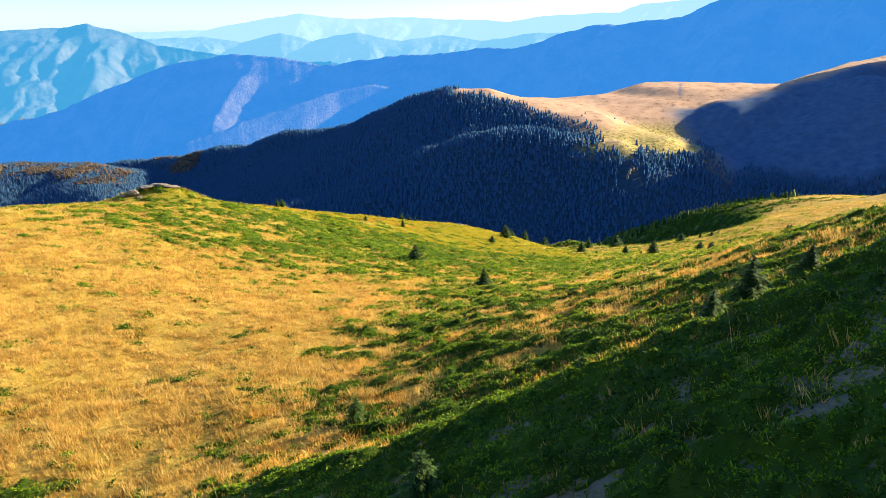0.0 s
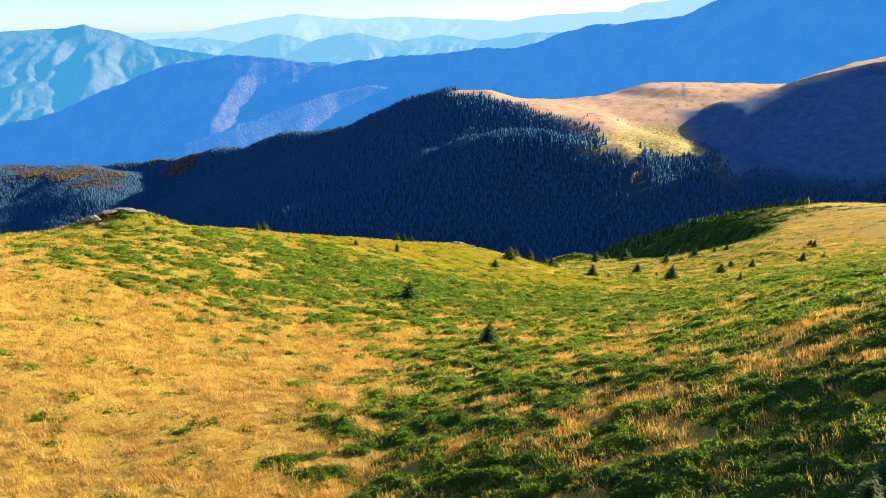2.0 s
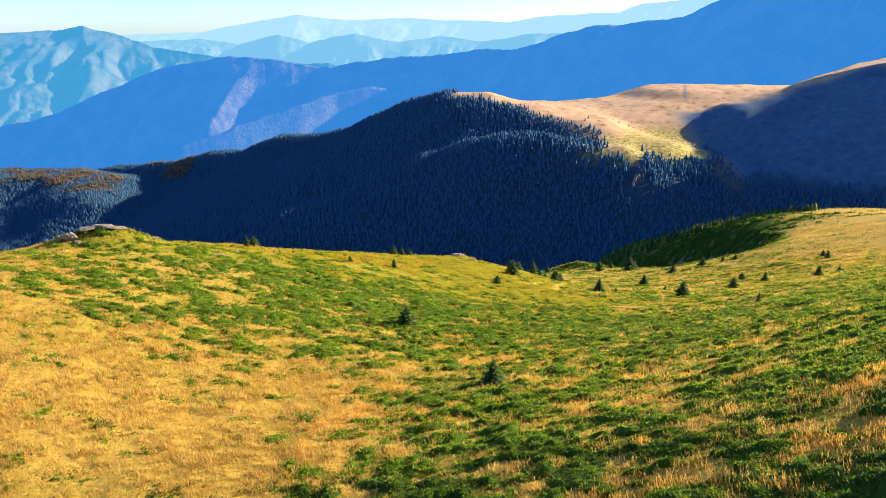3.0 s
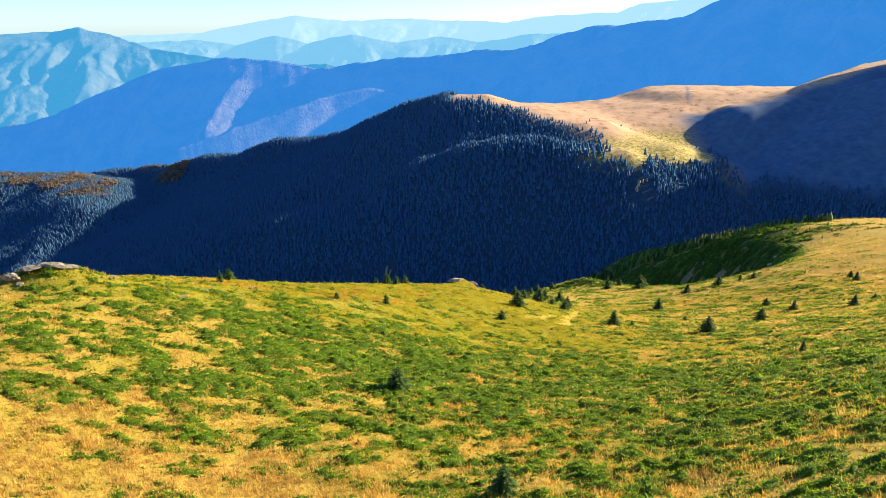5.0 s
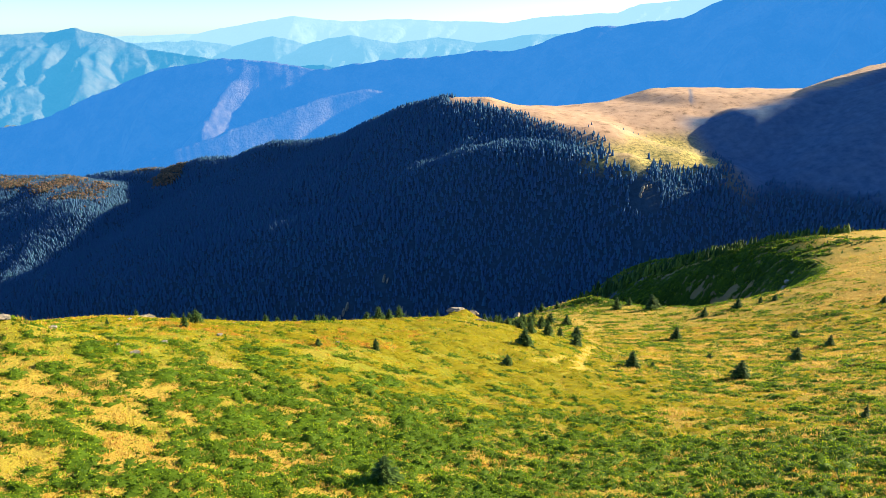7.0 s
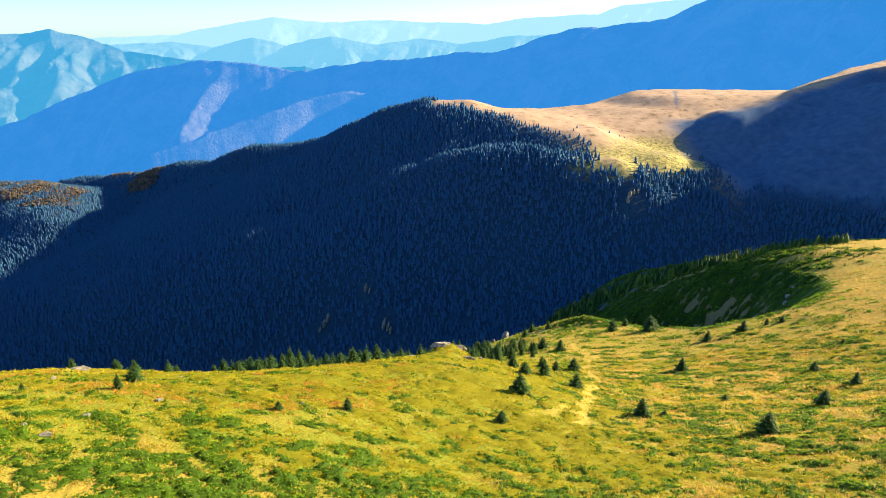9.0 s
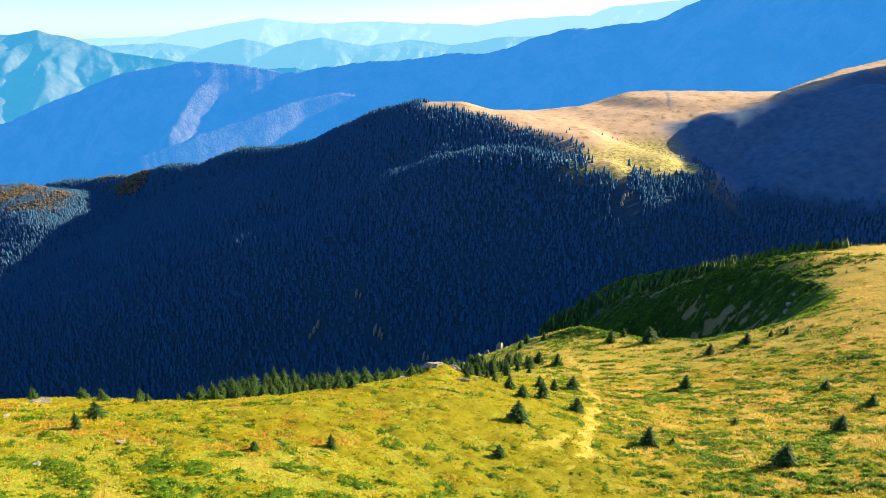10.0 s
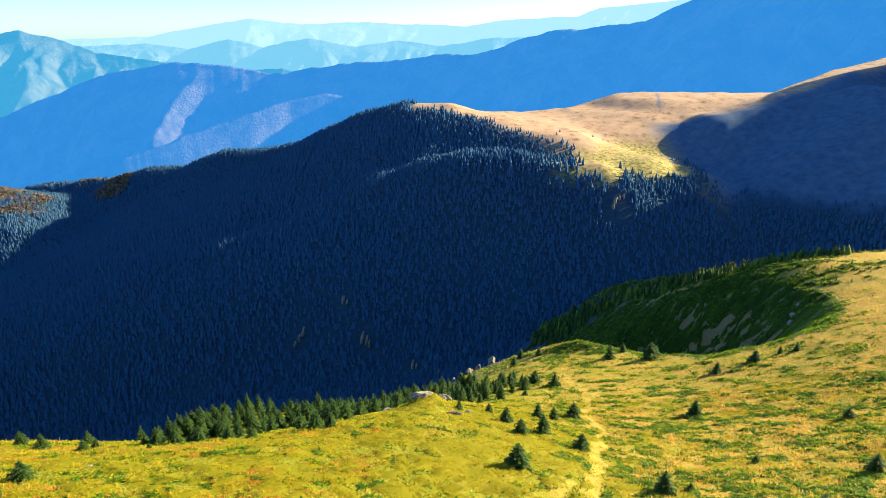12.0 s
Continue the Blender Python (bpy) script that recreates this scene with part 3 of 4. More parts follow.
# ---- spruces that stand singly ----
def crown_mesh(seed, wide, levels, skirt):
    """A spruce crown one metre high: whorls of drooping branches with sprays of needles."""
    rng = np.random.RandomState(seed)
    v, f, tint = [], [], []

    def tri(a, b, c, ta, tb, tc):
        k = len(v)
        v.extend((a, b, c))
        f.append((k, k + 1, k + 2))
        tint.extend((ta, tb, tc))
    for i in range(levels):
        q = i / levels
        level = skirt + (0.97 - skirt) * q ** 0.95
        reach = wide * (1 - q) ** 0.78 * rng.uniform(0.82, 1.14) + 0.015
        count = max(4, int(round(9 - 4 * q)))
        spin = rng.uniform(0, 6.28)
        for b in range(count):
            a = spin + (b + rng.uniform(-0.3, 0.3)) * 2 * math.pi / count
            r = reach * rng.uniform(0.65, 1.25)
            h = level + rng.uniform(-0.035, 0.035) * (1 - q)
            lift, droop = rng.uniform(0.05, 0.25) * (0.3 + q), rng.uniform(0.1, 0.32) * (1 - 0.5 * q)
            ca, sa = math.cos(a), math.sin(a)

            def at(s, side=0.0, down=0.0):
                return (ca * r * s - sa * side, sa * r * s + ca * side, h + r * (lift * s - droop * s * s) - down)
            for s in (0.28, 0.52, 0.77):
                w = r * (0.5 - 0.3 * s) * rng.uniform(0.8, 1.2)
                t = 0.25 + 0.5 * s + rng.uniform(-0.12, 0.12)
                for side in (-1, 1):
                    tri(at(s - 0.16), at(s + 0.12), at(s + 0.2, side * w, 0.1 * r), 0.1, t * 0.7, t)
                tri(at(s - 0.15, -0.3 * w), at(s - 0.15, 0.3 * w), at(s + 0.1, 0, 0.2 * r), 0.05, 0.05, 0.3)
            tri(at(0.75, -0.07 * r), at(0.75, 0.07 * r), at(1.12, 0, 0.01), 0.5, 0.5, rng.uniform(0.7, 1.0))
    n = 9
    # two inner cones tinted darkest, painting in the shade inside the crown
    for lo, hi, w in ((skirt, 0.62, 0.62), (0.38, 0.9, 0.40)):
        k = len(v)
        for s in range(n):
            rr = wide * w * rng.uniform(0.75, 1.1)
            v.append((rr * math.cos(s * 6.2832 / n), rr * math.sin(s * 6.2832 / n), lo + rng.uniform(-0.02, 0.03)))
        v.append((0, 0, hi))
        tint.extend([0.0] * (n + 1))
        f.extend((k + s, k + (s + 1) % n, k + n) for s in range(n))
    for s in range(3):
        a = s * 2.1
        tri((0.012 * math.cos(a), 0.012 * math.sin(a), 0.9), (0.012 * math.cos(a + 2.1), 0.012 * math.sin(a + 2.1), 0.9), (0, 0, 1.03), 0.4, 0.4, 0.8)
    return fill("crown", v, f, NEEDLES, (("tint", tint),))


def trunk_bm():
    bm = bmesh.new()
    bmesh.ops.create_cone(bm, cap_ends=True, segments=8, radius1=0.022, radius2=0.004, depth=1.0, matrix=Matrix.Translation((0, 0, 0.42)))
    return bm


def make_spruce(seed, wide, levels, skirt):
    tree = new("spruce")
    part("trunk", trunk_bm(), BARK, tree)
    crown = new("crown", crown_mesh(seed, wide, levels, skirt))
    crown.parent = tree
    return tree


SPRUCE_KINDS = [make_spruce(101, 0.34, 17, 0.05), make_spruce(102, 0.46, 15, 0.03), make_spruce(103, 0.54, 14, 0.02), make_spruce(104, 0.26, 18, 0.06), make_spruce(105, 0.50, 13, 0.03)]
USED = set()


def plant(kind, x, y, h, label, group, turn):
    m = Matrix.Translation((x, y, land_at(x, y) - 0.03 * h)) @ Matrix.Rotation(turn, 4, 'Z') @ Matrix.Diagonal((h, h, h, 1))
    if kind in USED:
        tree = copy_thing(SPRUCE_KINDS[kind], m)
        tree.matrix_basis = m
    else:
        tree = SPRUCE_KINDS[kind]
        tree.matrix_basis = m
        USED.add(kind)
    return tagged(tree, label, "tree", group)


# place in the plan and height of the spruces that stand apart
NEAR_TREES = [(20.1, 41.0, 4.6, 0), (16.5, 38.0, 3.9, 0), (25.5, 44.0, 2.8, 1), (-6.4, 43.3, 2.5, 0), (-1.0, 26.3, 3.0, 1)]
SLOPE_TREES = [(6.0, 92.1, 3.4, 1), (-5.2, 120.3, 3.6, 2), (-10.2, 163.8, 2.2, 0), (-19.1, 159.5, 1.4, 4), (-41, 161.0, 2.7, 3), (-52, 158, 1.3, 0),
               (55.9, 169.7, 4.2, 2), (39.0, 179.9, 4.1, 1), (73.8, 183.6, 3.6, 4), (87.3, 194.8, 3.0, 1), (88.2, 209.9, 2.8, 4), (57.7, 138.2, 2.5, 3), (96.6, 186.6, 3.3, 1),
               (108.2, 196.8, 1.8, 1), (64.0, 223.7, 4.3, 1), (59.8, 192.3, 1.6, 2), (121.8, 225.8, 3.0, 1), (123.9, 231.9, 2.4, 4), (105.9, 227.6, 1.4, 2)]
GULLY_TREES = [(17.7, 182.2, 4.3, 2), (21.0, 197.6, 3.2, 4), (25.5, 200.5, 4.4, 0), (19.7, 205.1, 3.5, 1), (28.3, 217.9, 3.7, 1), (32.0, 219.5, 3.4, 0), (37.3, 223.7, 4.0, 2), (31.0, 195.5, 3.6, 2),
               (17.6, 212.9, 2.5, 0), (11.5, 209.4, 2.3, 1), (37.1, 263.2, 4.5, 2), (41.5, 258.5, 4.3, 1), (31.7, 248.8, 2.0, 1), (12.9, 168.5, 2.3, 4), (43.5, 181.0, 1.4, 2)]
BANK_TREES = [(84.3, 255.2, 3.6, 1), (95.7, 257.4, 3.8, 2), (104.2, 260.4, 2.6, 0), (108.6, 260.0, 2.6, 1), (75.4, 278.5, 6.0, 2), (77.5, 280, 4.2, 1), (64.3, 283.0, 5.6, 0), (70.6, 289.2, 3.6, 0),
              (89.8, 286.0, 3.8, 1), (40.6, 303.3, 4.2, 0), (65.4, 312.6, 3.3, 3), (31.6, 266.0, 4.2, 0), (18.2, 280, 4.6, 0), (26, 262, 3.0, 3), (36, 290, 4.0, 0), (46, 300, 3.5, 1)]
BROW_TREES = [(-40.9, 165.7, 3.0, 4), (-49.7, 184.8, 2.7, 1), (-54.5, 188, 2.6, 2), (-46, 190, 3.0, 0), (-43.5, 183.6, 2.0, 4), (-43.2, 186.5, 2.0, 1), (-38, 190.5, 2.4, 1), (-36, 190, 3.6, 1),
              (-34.8, 184.2, 1.1, 4), (-33.7, 191, 3.0, 1), (-31.4, 190.5, 1.6, 2), (-30, 191, 3.2, 1), (-25.4, 190.4, 2.9, 1), (-24.1, 191.6, 3.2, 0), (-21.7, 189.7, 2.2, 4), (-12.3, 191.5, 3.8, 1),
              (-10.2, 193, 3.0, 1), (-8.6, 200.9, 4.4, 0), (-15, 193, 2.6, 2), (-60, 184, 2.6, 1)]


def plant_all():
    rng = random.Random(7)
    for rows, label, group in ((NEAR_TREES, "young green spruce among scrub on the pasture slope", "spruces near the camera"),
                               (SLOPE_TREES, "small bushy spruce standing alone on the pasture", "spruces scattered on the pasture"),
                               (GULLY_TREES, "dark bushy spruce beside the worn grassy gully", "spruces along the gully"),
                               (BANK_TREES, "dark spruce on the bank above the shaded hollow", "spruces on the bank"),
                               (BROW_TREES, "small sunlit spruce on the brow of the meadow", "spruces on the brow")):
        for x, y, h, kind in rows:
            plant(kind, x, y, h, label, group, rng.uniform(0, 6.28))
    # the young wood below the brow
    for _ in range(6000):
        x, y = rng.uniform(-52, 34), 196 + 74 * rng.random() ** 1.1
        edge = 212 + 0.5 * max(0, -40 - x) if x < -14 else 202 + 1.1 * (x + 14)
        if not (edge < y < edge + 54 + 6 * math.sin(x * 0.21)) or any(math.hypot(x - a, y - b) < 1.5 for a, b in WOOD) or len(WOOD) >= 290:
            continue
        WOOD.append((x, y))
        plant(rng.choice((0, 3, 3)), x, y, rng.uniform(3.8, 6.0) if x < -12 else rng.uniform(3.0, 5.4), "slender young spruce in the wood below the brow", "young wood below the brow", rng.uniform(0, 6.28))


WOOD = []
plant_all()


# ---- rocks ----
def make_rock(x, y, sx, sy, sz, turn, seed, label, sink=0.3, tilt=0.0, group=""):
    """A rock broken along flat faces, bedded in the ground."""
    rng = random.Random(seed)
    bm = bmesh.new()
    bmesh.ops.create_icosphere(bm, subdivisions=4, radius=1.0)
    cuts = []
    for _ in range(16):
        d = Vector((rng.gauss(0, 1), rng.gauss(0, 1), rng.gauss(0, 0.8))).normalized()
        cuts.append((d, rng.uniform(0.55, 0.9)))
    off = Vector((seed * 7.3, seed * 3.1, seed * 1.7))
    for w in bm.verts:
        p = w.co * (1 + 0.3 * noise.noise(w.co * 1.6 + off))
        for d, k in cuts:
            over = p.dot(d) - k
            if over > 0:
                p -= d * over
        p += p.normalized() * (0.10 * noise.noise(p * 4 + off) + 0.05 * noise.noise(p * 11 + off))
        w.co = p
    rock = part("rock_outcrop", bm, ROCK, None)
    z = land_at(x, y)
    rock.matrix_basis = Matrix.Translation((x, y, z + sz * (0.8 - sink * 1.6))) @ Matrix.Rotation(radians(turn), 4, 'Z') @ Matrix.Rotation(radians(tilt), 4, 'Y') @ Matrix.Diagonal((sx, sy, sz, 1))
    return tagged(rock, label, "rock", group)


def make_rocks():
    crag = "weathered grey rock outcrop on the brow of the meadow"
    for k, (x, y, sx, sy, sz, turn, tilt) in enumerate([(-66.8, 142.0, 1.5, 1.5, 0.8, 12, 6), (-64.8, 143.8, 2.4, 1.6, 0.34, 6, -4), (-61.8, 144.4, 2.7, 1.5, 0.34, -6, 3), (-59.4, 144.6, 1.9, 1.1, 0.3, 10, 7), (-65.0, 140.6, 0.8, 0.7, 0.4, 20, 0), (-97, 142, 2.0, 1.4, 0.8, 5, 8), (-94, 143, 1.9, 1.2, 0.45, -8, -6),
                                                        (-69, 141.4, 0.8, 0.7, 0.45, 30, 0), (-54, 147, 1.0, 0.7, 0.25, 0, 0)]):
        make_rock(x, y, sx, sy, sz, turn, k + 1, crag, 0.35, tilt, "crags on the brow")
    for k, (x, y, sx, sy, sz, turn) in enumerate([(5, 212, 2.6, 1.2, 0.9, 15), (8.5, 213.5, 1.8, 1.1, 0.7, -20), (-2, 210, 1.1, 0.8, 0.8, 40), (10, 204, 2.0, 0.8, 0.5, -15), (13, 208, 0.8, 0.6, 0.4, 0)]):
        make_rock(x, y, sx, sy, sz, turn, k + 20, "pale broken rocks on a grassy knoll", 0.35, 0, "rocks on the knoll")
    for k, (x, y, sx, sy, sz, turn) in enumerate([(13, 322, 1.2, 1.0, 2.2, 10), (14.6, 322.5, 0.8, 0.8, 1.5, 60), (16.5, 323, 1.3, 0.9, 1.8, 40), (19.5, 324, 1.6, 1.0, 1.6, 70), (22, 324, 1.0, 1.0, 2.0, 15), (25, 324, 1.9, 1.2, 2.2, 20), (28.5, 323, 1.6, 1.0, 1.9, 0),
                                                  (33, 321, 1.8, 1.2, 2.2, 15), (62, 312, 1.6, 1.0, 0.8, 0)]):
        make_rock(x, y, sx, sy, sz, turn, k + 40, "tall grey rock pinnacle with a sunlit tip", 0.1, 8, "pinnacles above the valley")
    for k, (x, y, sx, sy, sz, turn) in enumerate([(-48, 603, 1.3, 2, 6, 0), (-45, 601, 1.0, 2, 4, 0), (-32, 575, 1.6, 2, 7.5, 20), (-29, 573, 1.4, 2, 6, 0), (-27, 570, 1.0, 2, 4.5, 0), (-82, 586, 1.6, 2, 5, -30), (-79, 589, 1.4, 2, 6, -30), (-85, 583, 1.2, 2, 4, -30), (6, 546, 1.2, 2, 5, 10), (8.5, 545, 0.9, 2, 3.6, 10), (24, 529, 1.0, 2, 4, 0),
                                                  (182, 646, 1.6, 2, 4, 30), (186, 648, 1.2, 2, 3, 0), (179, 641, 1.2, 2, 3.4, 60), (190, 650, 1.0, 2, 2.4, 10)]):
        make_rock(x, y, sx, sy, sz, turn, k + 60, "bare grey cliff showing through the dark wood", 0.3, 12, "cliffs in the wood")
    rng = random.Random(3)
    for k, (x, y) in enumerate([(-55, 176.8), (-40, 150.2), (-34.2, 157.4), (-16.5, 162.6), (-41.3, 144), (-44.3, 145.4), (-52, 165), (-37, 172), (60, 236), (90, 282), (146, 322), (150, 326), (143, 318)]):
        s = 1.0 if k == 0 else rng.uniform(0.3, 0.55) if y < 300 else rng.uniform(1.0, 1.6)
        make_rock(x, y, s * 1.6, s, s * 0.7, rng.uniform(0, 90), k + 80, "low grey stone half sunk in the grass", 0.3, 0, "stones in the grass")


def make_spur_wood():
    rng = np.random.RandomState(12)
    u = 0.86 * rng.rand(640) ** 1.3
    x = np.interp(u, SPUR_U, SPUR_X) + rng.normal(0, 3.5, 640)
    y = np.interp(u, SPUR_U, SPUR_Y) + rng.normal(0, 3, 640) + np.abs(rng.normal(0, 13, 640)) + 26 * step(0.45, 0.8, u)
    h = rng.uniform(2.4, 6.4, 640) * (1.25 - 0.5 * u)
    fx, fy = rng.uniform(75, 190, 260), rng.uniform(320, 450, 260)
    x, y, h = np.concatenate([x, fx]), np.concatenate([y, fy]), np.concatenate([h, rng.uniform(0.8, 2.4, 260)])
    v, t, tint = cones(x, y, land(x, y) - 0.2, h, h * rng.uniform(0.2, 0.34, len(x)), 8, 6, rng)
    tagged(new("spur_spruce_wood", fill("spur_spruce_wood", v, t, NEEDLES, (("tint", tint),))), "scattered dark spruces along the crest of the spur", "forest", kind="stuff")


SPUR_U, SPUR_X, SPUR_Y = (0, 0.2, 0.4, 0.6, 0.8, 1.0), (88, 108, 138, 169, 195, 225), (484, 455, 408, 376, 350, 342)
make_rocks()
make_spur_wood()
make_far_wood()


# ---- grass and scrub ----
def blades(x, y, z, size, count, width, spread, rng, lean=0.35, tone=None):
    """Tufts of single pointed blades: vertices, triangles, tint."""
    n = len(x) * count
    own = np.repeat(rng.rand(len(x)) if tone is None else tone, count)
    x, y, z, size = (np.repeat(a, count) for a in (x, y, z, size))
    a, d = rng.uniform(0, 6.2832, n), rng.rand(n) ** 0.5 * spread * size
    bx, by = x + d * np.cos(a), y + d * np.sin(a)
    h = size * rng.uniform(0.55, 1.15, n)
    la = a + rng.normal(0, 0.7, n)
    lx, ly = np.cos(la) * lean * h * rng.rand(n) - 0.16 * h, np.sin(la) * lean * h * rng.rand(n) - 0.05 * h
    f = rng.uniform(0, 3.1416, n)
    wx, wy = np.cos(f) * width * 0.5, np.sin(f) * width * 0.5
    v = np.stack([np.stack([bx - wx, by - wy, z - 0.05], -1), np.stack([bx + wx, by + wy, z - 0.05], -1), np.stack([bx + lx, by + ly, z + h], -1)], 1).reshape(-1, 3)
    t = np.clip(own * 0.6 + rng.uniform(0, 0.4, n), 0, 1)
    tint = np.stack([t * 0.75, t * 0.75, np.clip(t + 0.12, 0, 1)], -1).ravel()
    return v, np.arange(3 * n, dtype=np.int32).reshape(-1, 3), tint


def join(groups):
    verts, tris, tint, base = [], [], [], 0
    for v, t, c in groups:
        verts.append(v)
        tris.append(t + base)
        tint.append(c)
        base += len(v)
    return np.concatenate(verts), np.concatenate(tris), np.concatenate(tint)


def mat_noise(x, y, size, seed):
    """Patchy field, longer across the slope than down it."""
    return fract_noise(x / 1.55 + 0.12 * y, y, size, seed, 5, 0.74)


def mats(box, cell, size, seed, share, tall, density, leaf, rng, bright=0.0, lay=1.0):
    """Ragged low mats of scrub or grass: a lumpy body and the leafy sprigs that cover it."""
    sx, sy = np.random.RandomState(1).uniform(-300, 300, (2, 20000))
    rank_at = np.sort(mat_noise(sx, sy, size, seed))
    rank = np.linspace(0, 1, len(rank_at))

    def rise(x, y):
        m = np.interp(mat_noise(x, y, size, seed), rank_at, rank) - 1 + share(x, y)
        return np.where(m > 0, (0.22 + 0.95 * np.sqrt(np.clip(m, 0, 1))) * (0.62 + 1.15 * fract_noise(x, y, size * 0.42, seed + 1, 3)), -0.4)

    gx, gy = np.arange(box[0], box[1], cell), np.arange(box[2], box[3], cell)
    X, Y = np.meshgrid(gx, gy, indexing="ij")
    X, Y = X + rng.uniform(-0.4, 0.4, X.shape) * cell, Y + rng.uniform(-0.4, 0.4, X.shape) * cell
    up = rise(X, Y)
    body = np.stack([X, Y, land(X, Y) + tall * (up - 0.18)], -1).reshape(-1, 3)
    # body tinted dark, standing in for shade in the gaps between sprigs
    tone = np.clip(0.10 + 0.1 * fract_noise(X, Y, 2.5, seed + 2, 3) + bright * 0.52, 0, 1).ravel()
    ny = len(gy)
    i, j = np.meshgrid(np.arange(len(gx) - 1), np.arange(ny - 1), indexing="ij")
    on = up > 0
    seen = np.abs(X) < 0.74 * (Y + 14) + 6
    k = (on[:-1, :-1] | on[1:, :-1] | on[1:, 1:] | on[:-1, 1:]) & seen[:-1, :-1]
    i, j = i[k], j[k]
    a, b, c, d = i * ny + j, (i + 1) * ny + j, (i + 1) * ny + j + 1, i * ny + j + 1
    faces = np.concatenate([np.stack([a, b, c], -1), np.stack([a, c, d], -1)])
    used, faces = np.unique(faces, return_inverse=True)
    faces, body, tone = faces.reshape(-1, 3), body[used], tone[used]
    n = int(density * (box[1] - box[0]) * (box[3] - box[2]))
    x, y = scatter(n, box, rng)
    h = rise(x, y)
    x, y, h = x[h > 0], y[h > 0], h[h > 0]
    n = len(x)
    x, y = x + rng.normal(0, 1, n) ** 3 * leaf * 0.5, y + rng.normal(0, 1, n) ** 3 * leaf * 0.4
    z = land(x, y)
    s = leaf * rng.uniform(0.55, 1.5, n)
    e = 0.12
    gx, gy = -(rise(x + e, y) - h) / e, -(rise(x, y + e) - h) / e
    lean = np.hypot(gx, gy) + 0.01
    gx, gy = gx / lean * np.minimum(lean, 1.2), gy / lean * np.minimum(lean, 1.2)
    p = np.stack([x, y, z + np.maximum(tall * (np.maximum(rise(x, y), 0.12) - 0.2), 0.02) - 0.1 * s], -1)
    tip = p + np.stack([s * (0.5 * gx + rng.normal(0, 0.55, n)), s * (0.5 * gy + rng.normal(0, 0.55, n)), s * lay * rng.uniform(0.35, 1.0, n)], -1)
    g = rng.uniform(0, 6.2832, n)
    w = np.stack([np.cos(g) * s * 0.4, np.sin(g) * s * 0.4, rng.normal(0, 0.14, n) * s], -1)
    v = np.stack([p - w, p + w, tip], 1).reshape(-1, 3)
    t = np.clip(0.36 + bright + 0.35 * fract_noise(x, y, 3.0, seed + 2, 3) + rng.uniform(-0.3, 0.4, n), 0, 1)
    # sprig feet tinted darker than tips, as shade among the leaves
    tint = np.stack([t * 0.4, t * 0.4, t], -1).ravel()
    return np.concatenate([body, v]), np.concatenate([faces, len(body) + np.arange(3 * n).reshape(-1, 3)]), np.concatenate([tone, tint])


def scatter(n, box, rng, reach=0.74):
    x, y = rng.uniform(box[0], box[1], n), rng.uniform(box[2], box[3], n)
    keep = np.abs(x) < reach * (y + 14) + 6
    return x[keep], y[keep]


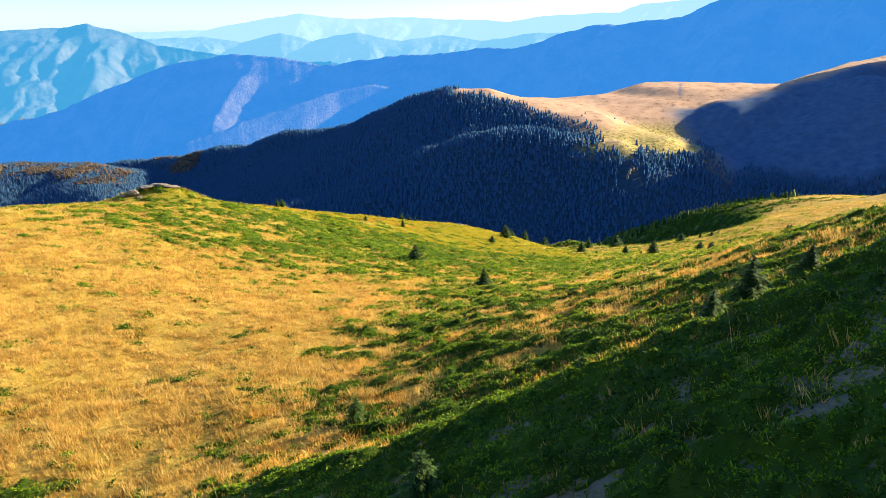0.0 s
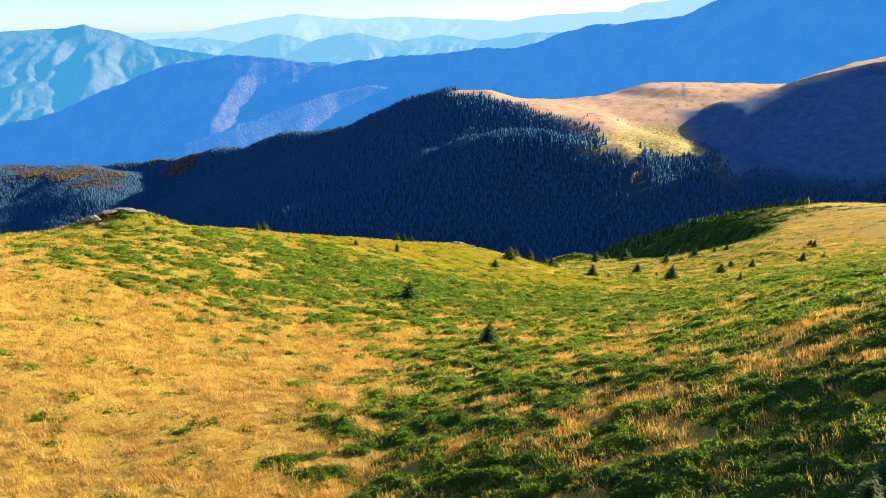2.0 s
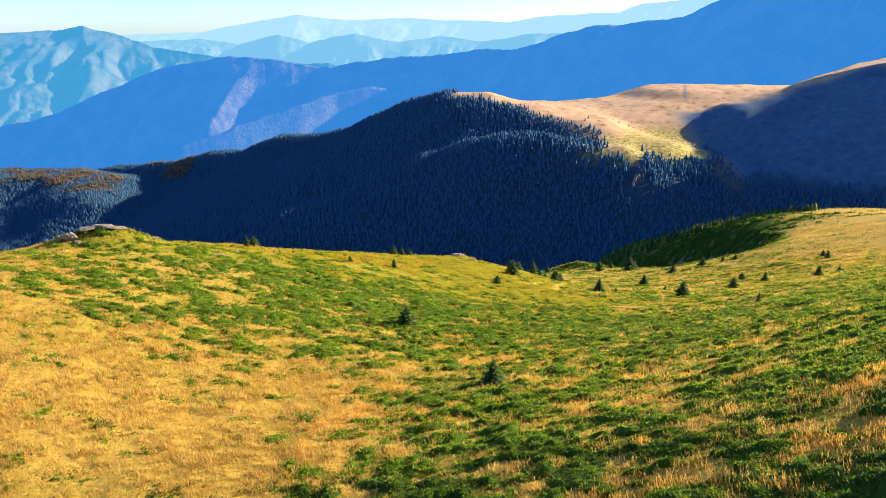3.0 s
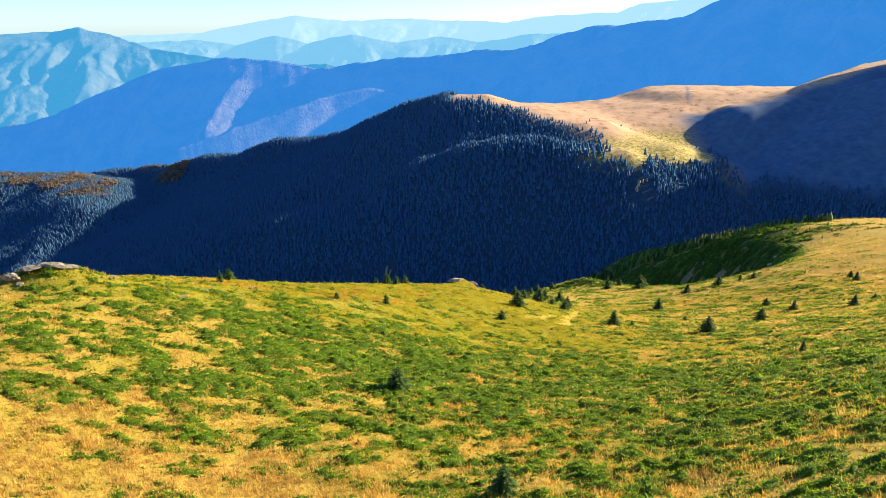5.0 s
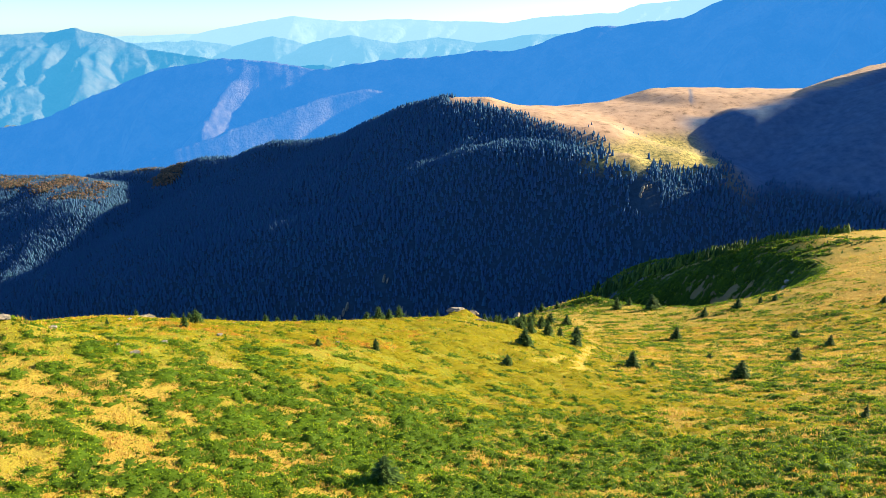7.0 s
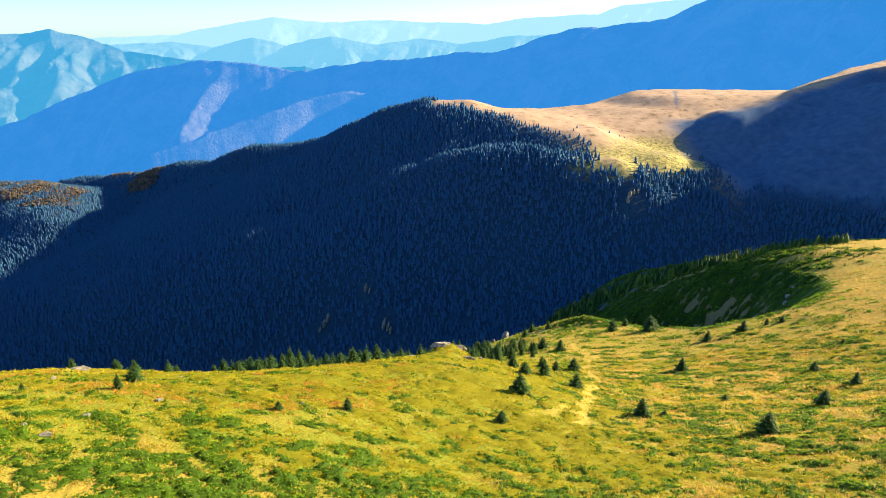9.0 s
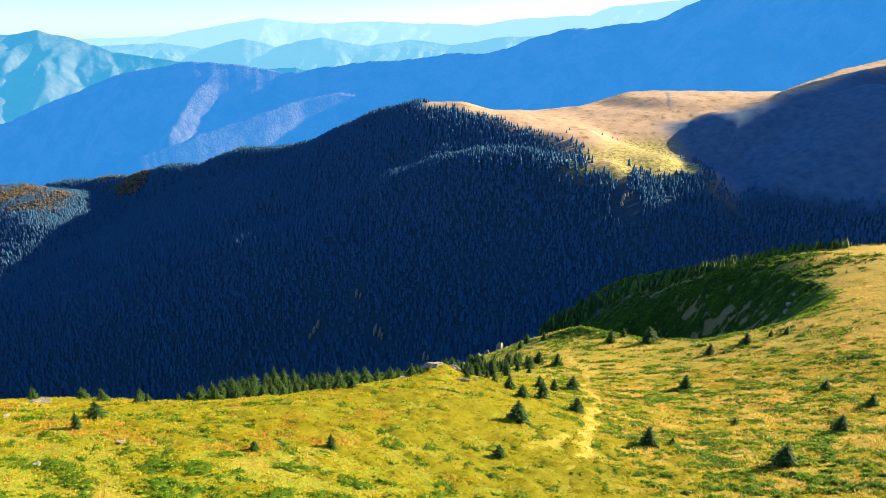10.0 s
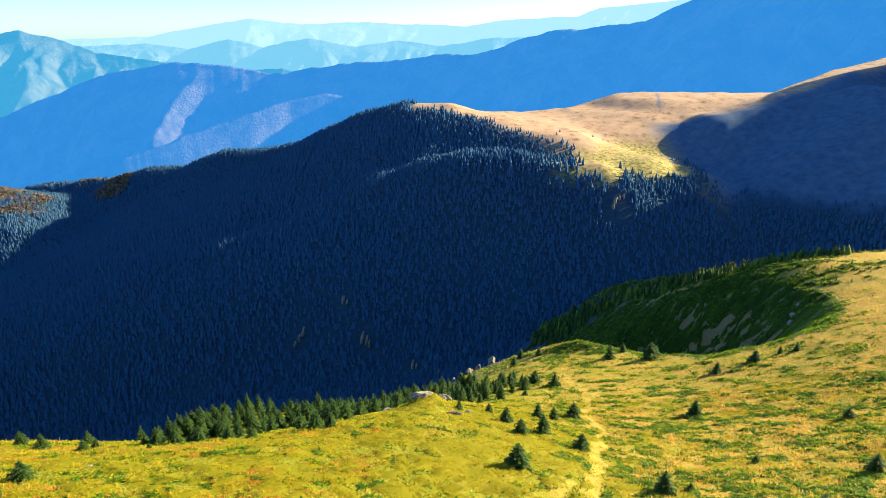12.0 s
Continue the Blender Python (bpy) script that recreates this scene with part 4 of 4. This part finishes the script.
def make_meadow():
    rng = np.random.RandomState(9)
    dry, lush, scrub, tall, hummocks = [], [], [], [], []
    # stretch of the plan; tufts, height, blades, blade width; cell of the mats, their grain, height, sprigs a square metre, sprig length
    for box, tufts, size, count, width, cell, grain, high, density, leaf in (
            ((-62, 44, 8, 70), 62000, 0.33, 7, 0.05, 0.36, 2.4, 0.60, 130, 0.14), ((-85, 70, 70, 112), 46000, 0.32, 6, 0.065, 0.36, 1.9, 0.62, 70, 0.17),
            ((-85, 125, 112, 170), 64000, 0.32, 5, 0.09, 0.42, 1.6, 0.56, 44, 0.2), ((-62, 140, 170, 240), 66000, 0.36, 4, 0.12, 0.6, 2.2, 0.5, 18, 0.28),
            ((20, 175, 240, 315), 18000, 0.42, 3, 0.16, 0.8, 2.4, 0.5, 12, 0.36), ((60, 240, 315, 490), 12000, 0.45, 3, 0.2, 1.0, 4.2, 1.3, 6, 0.6)):
        x, y = scatter(tufts, box, rng)
        g, tr = green_cover(x, y), trail(x, y)
        keep = (rng.rand(len(x)) > 0.65 * tr) & ((y < 340) | (x > 70)) & (thicket(x, y) < 0.5) & (rng.rand(len(x)) > 0.85 * step(-12, 0, x - 0.4 * (y - 40)) * step(46, 38, y))
        x, y, g = x[keep], y[keep], g[keep]
        z = land(x, y)
        keep = z > np.where(y > 225, -75, 0)
        x, y, g, z = x[keep], y[keep], g[keep], z[keep]
        is_green = rng.rand(len(x)) < np.clip(g * 1.1 - 0.1, 0, 0.93)
        s = size * rng.uniform(0.6, 1.25, len(x)) * (1 + 0.5 * fract_noise(x, y, 6, 36, 3)) * np.clip(0.85 + 1.5 * fract_noise(x / 1.3, y, 1.1, 51, 3, 0.6), 0.3, 1.7)
        tone = np.clip(0.5 + 0.75 * fract_noise(x / 1.5, y, 2.2, 49, 4, 0.65) + rng.uniform(-0.25, 0.25, len(x)), 0, 1)
        d, l = ~is_green, is_green
        dry.append(blades(x[d], y[d], z[d], s[d], count, width, 0.8, rng, 0.75, tone[d]))
        lush.append(blades(x[l], y[l], z[l], s[l] * (0.8 - 0.3 * step(100, 140, y[l])), count, width * 1.1, 1.1, rng, 0.6 + 0.7 * (box[2] > 100), tone[l]))
        # scrub tint lowest in the nearest and last stretches, painting in their shade
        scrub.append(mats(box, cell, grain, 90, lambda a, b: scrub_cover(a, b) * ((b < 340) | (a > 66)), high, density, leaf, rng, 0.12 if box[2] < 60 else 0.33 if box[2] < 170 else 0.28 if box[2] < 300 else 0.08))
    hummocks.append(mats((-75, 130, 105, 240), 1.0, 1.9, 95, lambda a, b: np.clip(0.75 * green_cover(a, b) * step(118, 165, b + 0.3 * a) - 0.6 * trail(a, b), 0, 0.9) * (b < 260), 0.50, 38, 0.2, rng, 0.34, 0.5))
    x, y = scatter(23000, (-30, 60, 30, 120), rng)
    keep = (x > -16 + 0.1 * (y - 40)) & (fract_noise(x, y, 3.5, 44, 3) > 0.22) & (trail(x, y) < 0.3)
    x, y = x[keep], y[keep]
    tall.append(blades(x, y, land(x, y), rng.uniform(0.22, 0.55, len(x)), 16, 0.045, 0.9, rng, 0.9))
    x, y = scatter(30000, (-62, 12, 24, 112), rng)
    keep = (fract_noise(x / 1.4, y, 1.6, 52, 3, 0.65) > 0.05) & (scrub_cover(x, y) < 0.5)
    x, y = x[keep], y[keep]
    dry.append(blades(x, y, land(x, y), rng.uniform(0.3, 0.62, len(x)), 9, 0.05, 0.55, rng, 0.6, rng.uniform(0, 1, len(x)) ** 1.5))
    x, y = scatter(9000, (-60, -2, 158, 190), rng)
    keep = fract_noise(x / 1.8, y, 7.0, 53, 4, 0.65) > 0.16
    x, y = x[keep], y[keep]
    tall.append(blades(x, y, land(x, y), rng.uniform(0.15, 0.3, len(x)), 7, 0.12, 1.1, rng, 0.9, rng.uniform(0, 0.12, len(x))))
    x, y = scatter(26000, (-75, 130, 95, 240), rng)
    keep = (fract_noise(x / 1.6, y, 3.0, 50, 4, 0.65) > 0.19) & (trail(x, y) < 0.3)
    x, y = x[keep], y[keep]
    z = land(x, y)
    x, y, z = x[z > 0], y[z > 0], z[z > 0]
    tall.append(blades(x, y, z, rng.uniform(0.22, 0.42, len(x)), 6, 0.11, 0.9, rng, 0.9, rng.uniform(0, 0.4, len(x))))
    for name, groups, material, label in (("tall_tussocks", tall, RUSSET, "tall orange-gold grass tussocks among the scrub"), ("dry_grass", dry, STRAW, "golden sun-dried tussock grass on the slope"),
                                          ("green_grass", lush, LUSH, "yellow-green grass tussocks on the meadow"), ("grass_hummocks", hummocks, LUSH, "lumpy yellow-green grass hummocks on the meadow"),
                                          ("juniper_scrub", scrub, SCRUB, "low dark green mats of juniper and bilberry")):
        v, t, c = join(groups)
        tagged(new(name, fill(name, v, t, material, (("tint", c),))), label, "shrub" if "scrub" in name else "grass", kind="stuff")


make_meadow()
